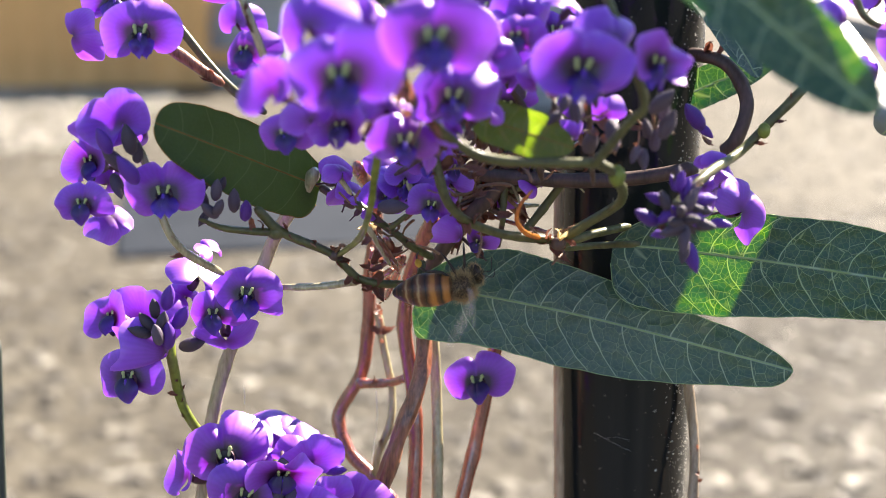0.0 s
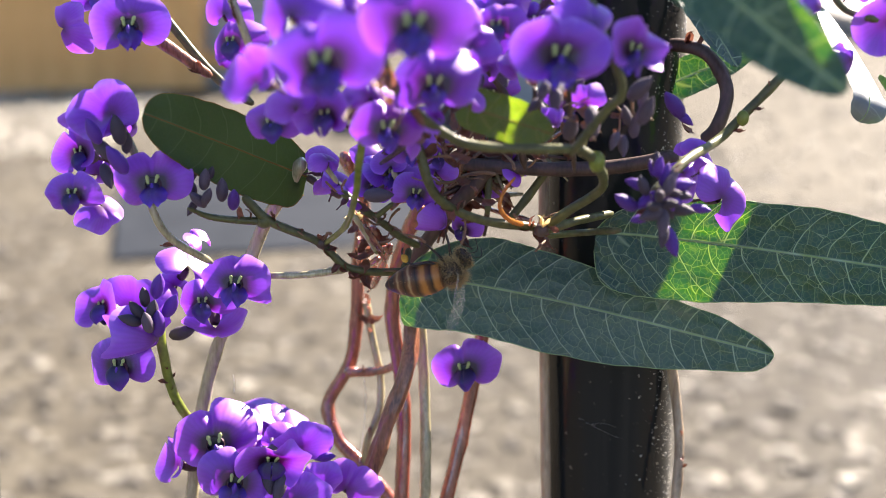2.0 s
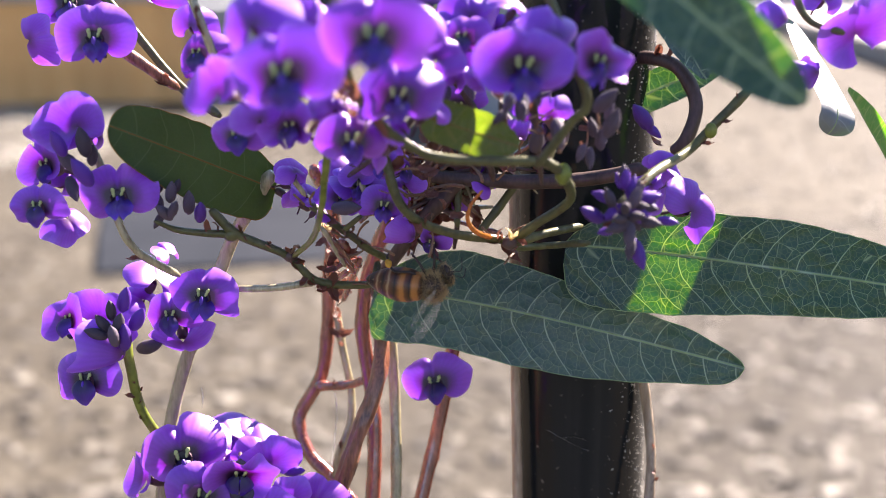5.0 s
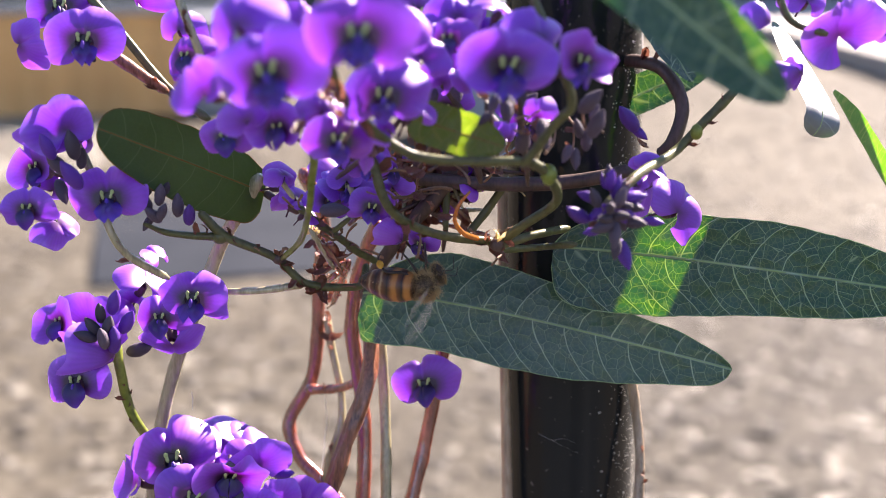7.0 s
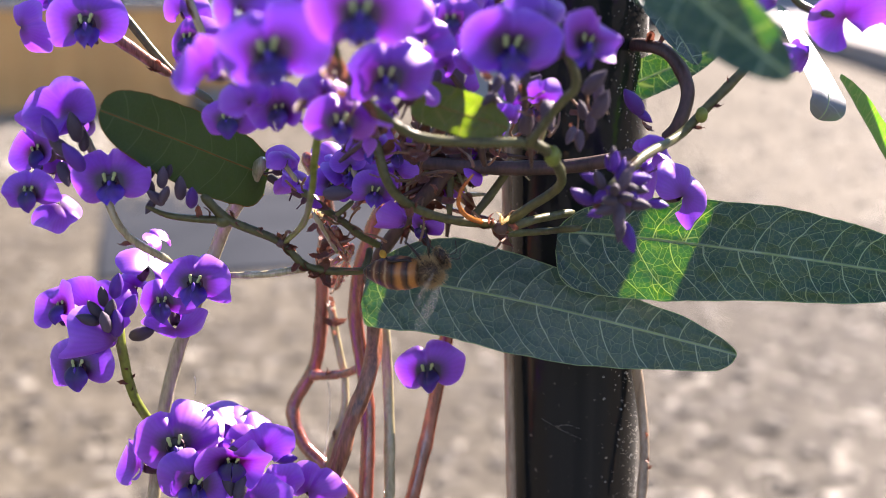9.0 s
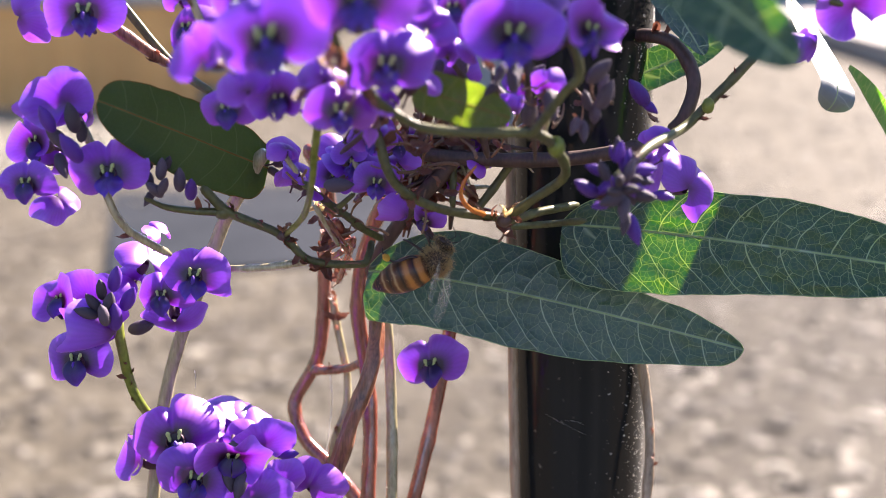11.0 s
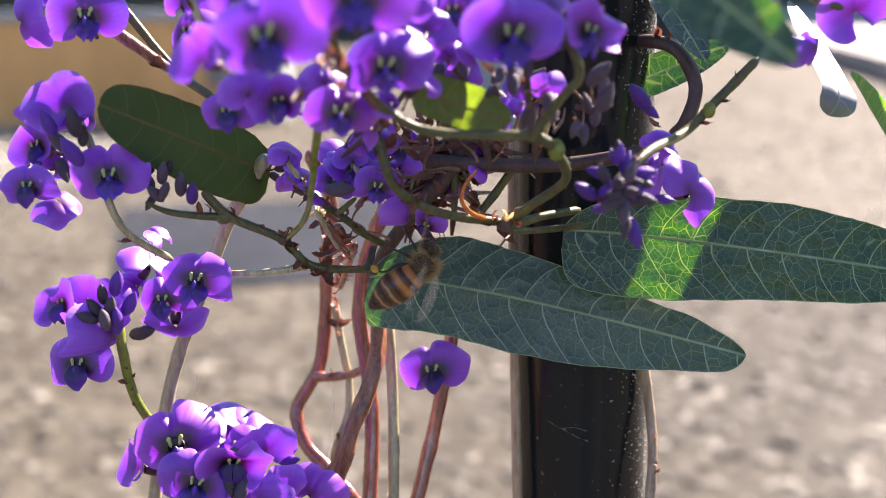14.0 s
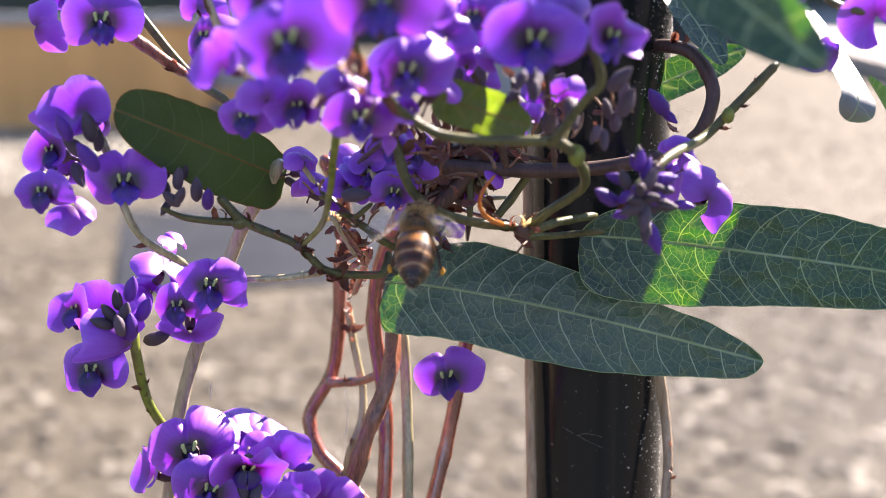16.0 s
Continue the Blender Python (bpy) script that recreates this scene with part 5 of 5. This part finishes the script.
stem_part(v, [(-4.7, 3.9, -9.3), (-1.2, -0.4, -1.5), (4.5, -2.5, 6.3), (10.3, -3.0, 12.9), (13.1, -3.3, 19.9)], 2.3, BROWN_STEM, 3.1, name="branch")
stem_part(v, [(14.2, -5.1, 4.4), (17.6, -4.0, 8.6), (20.9, -4.9, 13.5)], 1.46, GREEN_STEM, name="branch")
stem_part(v, [(10.3, -4.9, 5.3), (10.6, -3.2, 12.0), (11.3, -1.1, 20.5)], 1.17, GREEN_STEM, name="branch")
v = vine((18.1, -23.0, 6.8), "green vine stems meeting at a knotted node")
stem_part(v, [(-1.6, -33.4, 23.2), (1.4, -33.5, 14.6), (8.4, -28.5, 9.7), (18.1, -23.0, 7.1)], 1.47, GREEN_STEM)
stem_part(v, [(18.1, -23.1, 6.6), (22.6, -26.2, 10.7), (27.1, -31.2, 15.4), (24.1, -46.0, 22.2), (20.4, -51.4, 25.2)], 1.49, GREEN_STEM, name="branch")
stem_part(v, [(18.3, -21.2, 5.8), (24.4, -18.8, 7.2), (31.2, -12.6, 7.1)], 1.38, GREEN_STEM, name="branch")
stem_part(v, [(18.4, -19.4, 4.9), (25.1, -13.4, 3.9), (31.2, -23.1, 6.6)], 1.19, GREEN_STEM, name="branch")
part("node", blob("node", 0.0012, 0.0010, 0.0011), BROWN_STEM, v, m=Matrix.Translation(P(*(18.2, -25.0, 7.1))))
part("node", blob("node", 0.0012, 0.0010, 0.0016), YELLOW_STEM, v, "yellow-green node", Matrix.Translation(P(*(24.3, -47.0, 22.2))))
for k, (way, ln) in enumerate((((0.3, -0.5, 0.8), 3.4), ((-0.5, -0.4, 0.7), 3.0), ((0.8, -0.4, 0.3), 3.2))):
    part("bract", bract_mesh(), PALE_BRACT, v, "pale yellow bract", Matrix.Translation(P(*(18.3, -25.8, 8.0))) @ aim(way, (0, -0.6, 0.8)) @ Matrix.Scale(ln / 1000, 4))
for at, way in (((17.8, -27.0, 7.3), (-0.4, -0.5, 0.7)), ((19.1, -27.3, 6.4), (0.4, -0.5, -0.7)), ((16.6, -25.2, 6.4), (-0.8, -0.4, -0.3)), ((5.2, -32.1, 11.6), (-0.3, -0.5, 0.7)), ((3.9, -33.1, 16.2), (0.5, -0.4, 0.6))):
    bract(v, at, 3.2, way)
fringe(v, [(-1.6, -33.4, 23.2), (1.4, -33.5, 14.6), (8.4, -28.5, 9.7), (18.1, -23.0, 7.1)], 16, 2.8, 45)
fringe(v, [(17.2, -23.0, 6.8), (19.6, -21.2, 5.8)], 8, 3.6, 46)
v = vine((-9.5, 2, -0.2), "short red vine stalks and bracts lit from behind")
stem_part(v, [(-13.0, -8.0, 6.5), (-10.6, -5.0, 1.7), (-7.7, 0.0, -4.3)], 1.6, RED_STEM, 1.28, name="stalk", seed=0)
stem_part(v, [(-10.0, -7.0, 3.7), (-8.5, -5.0, 0.9), (-6.9, -2.0, -2.4)], 1.5, RED_STEM, 1.20, name="stalk", seed=1)
stem_part(v, [(-11.3, -6.0, 1.1), (-12.3, -4.0, -1.8), (-13.3, 2.0, -6.8)], 1.3, RED_STEM, 1.04, name="stalk", seed=2)
stem_part(v, [(-11.4, -8.0, -1.6), (-9.5, -7.0, -0.6), (-7.4, -6.0, -0.1)], 0.9, RED_STEM, 0.72, name="stalk", seed=3)
stem_part(v, [(-8.8, -7.0, -1.9), (-10.9, -3.0, -4.6), (-12.7, 6.0, -9.9)], 1.2, RED_STEM, 0.96, name="stalk", seed=4)
stem_part(v, [(-6.8, -4.0, -0.3), (-8.7, 2.0, -5.8), (-10.6, 8.0, -11.5)], 1.4, RED_STEM, 1.12, name="stalk", seed=5)
fringe(v, [(-12.3, -8.0, 5.0), (-10.1, -6.0, 1.1), (-8.4, -3.0, -3.1)], 12, 3.4, 61, 0.9)
fringe(v, [(-11.5, -6.0, 1.1), (-12.3, -4.0, -1.8), (-13.3, 2.0, -6.8)], 12, 3.0, 63, 0.9)
fringe(v, [(-12.3, 16, -12.2), (-11.9, 18, -24.1)], 8, 2.6, 62, 0.8)
for k in range(5):
    part("bract", BRACT_ME_PALE, PALE_BRACT, v, "pale sunlit bract", Matrix.Translation(P(*(-12.8, -8.0, 6.1))) @ aim((math.cos(k * 1.9), -0.5, math.sin(k * 1.9)), (0, -0.6, 0.8)) @ Matrix.Scale(0.0024 + 0.0003 * k, 4))
# fine twigs and dry bracts that fill the middle of the tangle
v = vine((1.6, 2.0, 7.9), "tangle of thin brown vine twigs with dry bracts")
rnd = random.Random(91)
corner = [P(*(-7.0, -0.2, 18.9)), P(*(20.9, -3.6, 20.7)), P(*(-2.6, 1.8, 3.4)), P(*(16.6, 0.9, 6.5))]
for k in range(50):
    p = corner[0].lerp(corner[1], rnd.random()).lerp(corner[2].lerp(corner[3], rnd.random()), rnd.random() ** 1.3)
    d = Vector((rnd.gauss(0, 1), rnd.gauss(0, 0.5), rnd.gauss(0, 1))).normalized() * rnd.uniform(0.005, 0.011)
    side = Vector((rnd.gauss(0, 1), rnd.gauss(0, 1), rnd.gauss(0, 1))) * 0.0012
    part("twig", tube("twig", [p - d, p + side, p + d], rnd.uniform(0.0003, 0.0008), 0.00025, 7, 4, 0.25, k, knots=0.2), rnd.choice((BROWN_STEM, BROWN_STEM, RED_STEM, DRY, OLIVE_STEM)), v)
    for _ in range(2):
        q = p + d * rnd.uniform(-0.9, 0.9)
        way = Vector((rnd.gauss(0, 1), rnd.gauss(-0.3, 0.7), rnd.gauss(0, 1)))
        part("bract", BRACT_ME, BRACT, v, "small dry red-brown bract", Matrix.Translation(q) @ aim(way, (0.1, -0.8, 0.5)) @ Matrix.Scale(rnd.uniform(0.0024, 0.0052), 4))
c = raceme((1.6, -1.5, 10.6), "withered violet petals caught deep in the tangle")
stem_part(c, [(-10.3, 1.4, 14.1), (1.6, 0.7, 11.2), (14.4, -0.5, 14.4)], 0.89, BROWN_STEM)
for at, sz, yw, el, rl in (((-9.2, -0.6, 13.9), 8.5, 30, 20, 40), ((-2.9, -0.0, 12.3), 8.0, -20, 40, -60), ((3.5, -0.3, 15.4), 7.5, 60, -10, 100), ((-17.3, -10.9, 14.3), 8.5, 40, 10, 80), ((8.5, 0.5, 10.2), 7.0, -40, 30, 20), ((15.2, -2.1, 16.2), 7.5, 20, -20, 150)):
    flower(c, at, sz, yw, el, rl, 3, True)
t = thing("tendril", P(*(13.8, -12.9, 6.2)), "curled translucent orange tendril glowing in sun", "tendril")
stem_part(t, [(13.7, -30.0, 16.8), (12.0, -30.0, 14.7), (11.3, -30.0, 12.7), (11.6, -29.8, 11.3), (12.8, -29.0, 9.8), (15.2, -25.6, 8.2)], 0.42, TENDRIL, 0.95, 0, "curl")
TAN_STEM = plain("tan_woody_stem", (0.20, 0.13, 0.08), (0.58, 0.44, 0.31), 600, 0.45, 0.6, stretch=(4, 4, 0.3))
v = vine((46.5, 7.3, -36.9), "thin brown vine stem climbing the post's side")
stem_part(v, [(45.6, 8.0, -25.9), (47.0, 7.8, -34.8), (47.5, 5.7, -43.1), (46.6, 2.9, -54.5)], 1.9, TAN_STEM)
for at, way in (((48.2, 3.6, -43.3), (0.1, -0.4, -0.8)), ((47.8, 4.4, -40.2), (0.5, -0.3, 0.6)), ((48.0, 3.0, -46.0), (0.8, -0.3, 0.1))):
    bract(v, at, 2.4, way)
v = vine((21.9, 9.8, -31.0), "straight tan woody stem standing beside the black post")
stem_part(v, [(21.2, 10.6, 17.5), (21.3, 10.2, -0.3), (21.7, 10.5, -20.0), (22.0, 9.2, -37.6), (22.5, 7.9, -59.2)], 1.92, TAN_STEM, knots=0.05, seed=5)
r = thing("fence_wire", P(*(-83.4, 6.8, -38.9)), "thin dark green upright fence wire", "fence wire")
stem_part(r, [(-83.4, 9.5, -19.7), (-83.4, 6.8, -38.9), (-83.4, 4.0, -58.5)], 1.39, plain("dark_green_wire", (0.02, 0.03, 0.025), (0.05, 0.06, 0.05), 900, 0.4, 0.1), knots=0, name="rod")

# unseen stem added above, its leaves turned to the sun to shade what hangs below
SUNNY = tuple(sun_way)
v = vine((90.9, 27.0, 67.5), "unseen woody stem added above to carry the shading leaves")
stem_part(v, [(42.7, 34.2, 96.4), (69.5, 32.2, 86.8), (95.9, 29.8, 83.5), (121.9, 30.0, 84.4), (147.9, 30.4, 86.1)], 3.0, BROWN_STEM)
stem_part(v, [(147.9, 30.4, 86.1), (155.0, 35.0, 78.0), (160.0, 39.0, 69.0), (157.0, 40.0, 61.0)], 1.2, BROWN_STEM, name="branch")
stem_part(v, [(69.5, 32.2, 86.8), (90.3, 70.3, 95.9), (96.3, 82.5, 91.8), (95.6, 80.3, 84.5), (94.2, 77.4, 77.9)], 1.6, BROWN_STEM, name="branch")
for k, (b, tp, w, *ends) in enumerate((
        ((102.5, 44.0, 58.5), (157.0, 40.0, 61.0), 21, 0.03, 0.62),
        ((79.2, 30.4, 83.1), (79.7, 20.9, 44.8), 14), ((95.0, 81.0, 88.0), (121.0, 76.0, 90.5), 13, 0.12, 0.1), ((94.2, 77.4, 77.9), (144.3, 71.7, 67.5), 16),
        ((36.1, 32.9, 81.4), (2.5, 35.1, 90.0), 16), ((34.2, 33.0, 69.5), (4.0, 34.0, 73.7), 24), ((76.4, 4.3, 112.9), (93.9, 10.3, 112.6), 17), ((60.9, -40.2, 105.3), (85.3, -47.3, 84.9), 6), ((58.3, -0.8, 97.2), (82.8, -0.8, 97.2), 8.5), ((51.3, 6.9, 91.6), (56.7, 3.9, 79.6), 8), ((64.1, 6.2, 88.6), (67.6, 4.1, 80.3), 4), ((90.5, -45.5, 92.3), (82.9, -47.6, 83.7), 6))):
    leaf(b, tp, SUNNY, w, "unseen dark green leaf added above to block the sun", seed=30 + k, droop=0.02, base_full=ends[0] if ends else 0.12, tip_full=ends[1] if ends else 0.62)


# ---- the bee ----
def stripe_mat():
    m, n, l, b = node_mat("banded_abdomen")
    uv, sep = n.new("ShaderNodeUVMap"), n.new("ShaderNodeSeparateXYZ")
    l.new(uv.outputs[0], sep.inputs[0])
    amber, brown, black, tan = (0.42, 0.17, 0.038), (0.13, 0.05, 0.018), (0.020, 0.011, 0.007), (0.42, 0.27, 0.13)
    cr = ramp(n, [(0.0, brown), (0.05, amber), (0.15, amber), (0.175, black), (0.21, brown), (0.23, amber), (0.29, amber), (0.32, black), (0.365, brown), (0.385, amber), (0.42, amber), (0.45, brown), (0.47, black),
                  (0.52, brown), (0.54, tan), (0.56, brown), (0.60, black), (0.65, brown), (0.67, tan), (0.69, brown), (0.73, black), (0.79, black), (0.805, brown), (0.825, black), (1.0, (0.010, 0.007, 0.005))])
    nz = n.new("ShaderNodeTexNoise")
    nz.inputs["Scale"].default_value = 700
    co = n.new("ShaderNodeTexCoord")
    l.new(co.outputs["Object"], nz.inputs["Vector"])
    ma = n.new("ShaderNodeMath")
    ma.operation = "MULTIPLY_ADD"
    ma.inputs[1].default_value, ma.inputs[2].default_value = 0.04, -0.02
    l.new(nz.outputs[0], ma.inputs[0])
    ad = n.new("ShaderNodeMath")
    l.new(sep.outputs[0], ad.inputs[0])
    l.new(ma.outputs[0], ad.inputs[1])
    l.new(ad.outputs[0], cr.inputs[0])
    l.new(cr.outputs[0], b.inputs["Base Color"])
    b.inputs["Roughness"].default_value = 0.38
    return m


def wing_glass():
    m, n, l, b = node_mat("clear_insect_wing")
    b.inputs["Base Color"].default_value = (0.7, 0.64, 0.55, 1)
    b.inputs["Roughness"].default_value = 0.25
    uv, wv = n.new("ShaderNodeUVMap"), n.new("ShaderNodeTexVoronoi")
    wv.feature = "DISTANCE_TO_EDGE"
    wv.inputs["Scale"].default_value = 4
    l.new(uv.outputs[0], wv.inputs["Vector"])
    cr = ramp(n, [(0.0, (0.6,) * 3), (0.035, (0.11,) * 3)])
    l.new(wv.outputs[0], cr.inputs[0])
    tr, mx = n.new("ShaderNodeBsdfTransparent"), n.new("ShaderNodeMixShader")
    l.new(cr.outputs[0], mx.inputs[0])
    l.new(tr.outputs[0], mx.inputs[1])
    l.new(b.outputs[0], mx.inputs[2])
    l.new(mx.outputs[0], n["Material Output"].inputs[0])
    return m


def fuzz(name, rx, ry, rz, count, length, seed, keep=lambda v: True):
    """Short hairs standing on an egg-shaped body."""
    rnd = random.Random(seed)
    v, f = [], []
    while len(f) < count:
        d = Vector((rnd.gauss(0, 1), rnd.gauss(0, 1), rnd.gauss(0, 1))).normalized()
        if not keep(d):
            continue
        p = Vector((d.x * rx, d.y * ry, d.z * rz))
        way = (d + Vector((rnd.gauss(0, .3) - 0.3, rnd.gauss(0, .3), rnd.gauss(0, .3)))).normalized() * length * rnd.uniform(0.5, 1.2)
        s = d.orthogonal().normalized() * 0.00003
        k = len(v)
        v += [p + s, p - s, p + way]
        f.append((k, k + 1, k + 2))
    return mesh_of(name, v, f, smooth=False)


def build_bee():
    bee = thing("honey_bee", (0, 0, 0), "brown and black striped honey bee clinging to a flower", "bee")
    DARK = plain("dark_chitin", (0.015, 0.01, 0.008), (0.05, 0.03, 0.02), 2500, 0.4, 0.3)
    HAIR = plain("tan_hair", (0.34, 0.23, 0.10), (0.62, 0.46, 0.25), 3000, 0.8, 0)
    GLASS = wing_glass()
    # forward +X, back of the body up +Z, waist at the origin
    belly = blob("abdomen", 0.0056, 0.0029, 0.0028, 24, 26, lambda x, b: (1 + 0.16 * x) * (1 - 0.3 * max(0, -x) ** 2) + 0.018 * math.sin(x * 19))
    down = fuzz("fuzz", 0.0055, 0.0028, 0.0027, 420, 0.0005, 4)
    for me in (belly, down):
        me.transform(Matrix.Translation((-0.0047, 0, -0.0002)))
    ab = part("abdomen", belly, stripe_mat(), bee, "banded orange-brown and black abdomen")
    part("fuzz", down, HAIR, ab)
    th = part("thorax", blob("thorax", 0.0023, 0.0022, 0.0021, 16, 12), DARK, bee, m=pose(0.0018, 0, 0))
    part("fuzz", fuzz("fuzz", 0.0023, 0.0022, 0.0021, 3600, 0.0013, 5), HAIR, th, "dense tan fuzz", pose(0.0018, 0, 0))
    hd = part("head", blob("head", 0.0011, 0.0018, 0.0017, 14, 10), DARK, bee, m=pose(0.0048, 0, -0.0008))
    part("fuzz", fuzz("fuzz", 0.0011, 0.0018, 0.0017, 900, 0.0008, 6), HAIR, hd, m=pose(0.0048, 0, -0.0008))
    for s in (-1, 1):
        part("eye", blob("eye", 0.0006, 0.0006, 0.0011, 10, 8), DARK, hd, "dark compound eye", pose(0.0050, 0.0014 * s, -0.0006))
        part("antenna", tube("antenna", [(0.0057, 0.0005 * s, -0.0004), (0.0070, 0.0010 * s, 0.0006), (0.0082, 0.0016 * s, -0.0012)], 0.00007, 0.00008, 6), DARK, hd)
        for k, (x, reach, back) in enumerate(((0.003, 0.0030, 0.0022), (0.0018, 0.0034, -0.0004), (0.0006, 0.0040, -0.0030))):
            pts = [(x, 0.0012 * s, -0.0014), (x + back * 0.4, 0.0028 * s, -0.0022), (x + back * 0.8, 0.0034 * s, -0.0022 - reach * 0.55), (x + back * 1.1, 0.0030 * s, -0.0024 - reach)]
            if k == 2:
                pts = [(x, 0.0014 * s, -0.0014), (x - 0.0010, 0.0027 * s, -0.0026), (x - 0.0030, 0.0034 * s, -0.0036), (x - 0.0034, 0.0036 * s, -0.0052), (x - 0.0030, 0.0032 * s, -0.0072), (x - 0.0022, 0.0028 * s, -0.0082)]
            lg = part("leg", tube("leg", pts, 0.00028, 0.00013, 7, 5), DARK, bee)
            if k == 2:
                part("pollen_load", blob("pollen_load", 0.0009, 0.0004, 0.0006, 8, 6), plain("orange_pollen", (0.5, 0.24, 0.02), (0.7, 0.4, 0.05), 3000, 0.8, 0.5), lg, "orange pollen load", pose(x - 0.0034, 0.0039 * s, -0.0054, 0, 80, 0))
    wings = []
    for s in (-1, 1):
        for nm, ln, wd, ang in (("forewing", 0.0090, 0.0042, 0), ("hindwing", 0.0064, 0.0030, 16)):
            verts, uvs = [], []
            for i in range(14):
                u = i / 13
                w = wd * (math.sin(math.pi * min(1, 0.06 + 0.9 * u)) ** 0.6) * (0.45 + 0.55 * u)
                for j in range(6):
                    q = j / 5
                    verts.append((-ln * u, s * (w * (q - 0.25)), 0.0002 * math.sin(u * 5) + 0.00015 * math.sin(q * 9)))
                    uvs.append((u * 2, q))
            w = part(nm, mesh_of(nm, verts, grid_faces(14, 6), uvs), GLASS, bee, "clear veined wing")
            wings.append((w, s, ang))
    return bee, wings, ab


BEE, BEE_WINGS, BEE_ABDOMEN = build_bee()


def motions():
    walk(BEE, [
    (0, pose(0.00157, -0.02071, 0.84809, 124.358, -25.053, 14.601)),
    (0.5, pose(0.00152, -0.02240, 0.84868, 124.516, -24.969, 14.410)),
    (1, pose(0.00206, -0.02393, 0.84944, 124.551, -24.879, 14.213)),
    (1.5, pose(0.00215, -0.02359, 0.84878, 119.662, -37.799, 20.302)),
    (2, pose(0.00258, -0.02415, 0.84891, 120.591, -35.957, 19.203)),
    (2.5, pose(0.00365, -0.02350, 0.84985, 122.366, -31.375, 16.920)),
    (3, pose(0.00379, -0.02408, 0.84943, 123.396, -28.590, 15.535)),
    (5.5, pose(0.00471, -0.02305, 0.84868, 125.267, -25.073, 13.259)),
    (6, pose(0.00523, -0.02402, 0.84902, 125.456, -25.079, 13.054)),
    (6.5, pose(0.00526, -0.02474, 0.84933, 125.622, -25.113, 12.940)),
    (7, pose(0.00500, -0.02420, 0.84926, 125.136, -26.931, 13.681)),
    (7.5, pose(0.00501, -0.02359, 0.84895, 125.086, -26.921, 13.736)),
    (8, pose(0.00490, -0.02331, 0.84899, 125.166, -26.951, 13.827)),
    (8.5, pose(0.00500, -0.02416, 0.84915, 125.082, -26.952, 13.973)),
    (9, pose(0.00526, -0.02338, 0.84859, 123.395, -31.599, 15.953)),
    (11.5, pose(0.00634, -0.02032, 0.84801, 113.626, -49.644, 27.422)),
    (12, pose(0.00635, -0.02095, 0.84824, 107.978, -55.553, 33.614)),
    (12.5, pose(0.00527, -0.02121, 0.84887, 96.458, -63.321, 45.774)),
    (13, pose(0.00560, -0.02003, 0.84864, 105.668, -58.179, 36.270)),
    (13.5, pose(0.00426, -0.01956, 0.84804, 110.729, -54.120, 30.967)),
    (14, pose(0.00443, -0.02024, 0.84802, 110.772, -54.184, 30.980)),
    (14.3, pose(0.00321, -0.02003, 0.84786, 120.355, -40.979, 20.557)),
    (14.5, pose(0.00139, -0.02182, 0.84824, 124.877, -29.829, 15.317)),
    (15, pose(0.00360, -0.02269, 0.84715, -171.288, -17.905, 0.799)),
    (15.2, pose(0.00084, -0.02415, 0.84947, 163.125, -55.149, -51.085)),
    (15.5, pose(-0.00150, -0.03348, 0.85302, 179.286, -65.422, -89.445)),
    (15.8, pose(0.00270, -0.04006, 0.85780, 9.706, -71.565, 79.791)),
    (16, pose(0.00192, -0.03989, 0.85996, 3.343, -40.654, 85.138)),
    ])
    # the abdomen swings at the waist
    walk(BEE_ABDOMEN, [(tm, pose(0.0004, 0, -0.0004, 0, bend, 0)) for tm, bend in ((0, -28), (0.5, -28), (1, -30), (1.5, -34), (2, -36), (2.5, -40), (3, -46), (5.5, -44), (6, -44), (6.5, -44), (7, -45), (7.5, -45), (8, -45), (8.5, -45), (9, -45), (11.5, -35), (12, -34), (12.5, -32), (13, -30), (13.5, -30), (14, -28), (14.3, -25), (14.5, -20), (15, -20), (15.2, -15), (15.5, -20), (15.8, -5), (16, 4))])
    # wings: half folded over the back while it feeds, spread and raised as it turns away
    for w, s, ang in BEE_WINGS:
        rows = []
        for tm, spread, near, far in ((0, 26, 30, 72), (1.5, 22, 28, 62), (2.5, 18, 28, 44), (3.0, 14, 27, 40), (9.0, 14, 27, 40), (11.5, 14, 20, 34), (12.5, 14, 0, 18), (14.0, 14, 4, 18), (14.6, 14, 20, 30), (15.2, 60, 30, 30), (15.5, 62, 30, 30), (15.8, 34, 14, 14), (16.0, 36, 16, 16)):
            rows.append((tm, pose(0.0020, 0.0013 * s, 0.0016, 0, near if s < 0 else far, -s * (spread + ang * 0.6))))
        walk(w, rows)


motions()
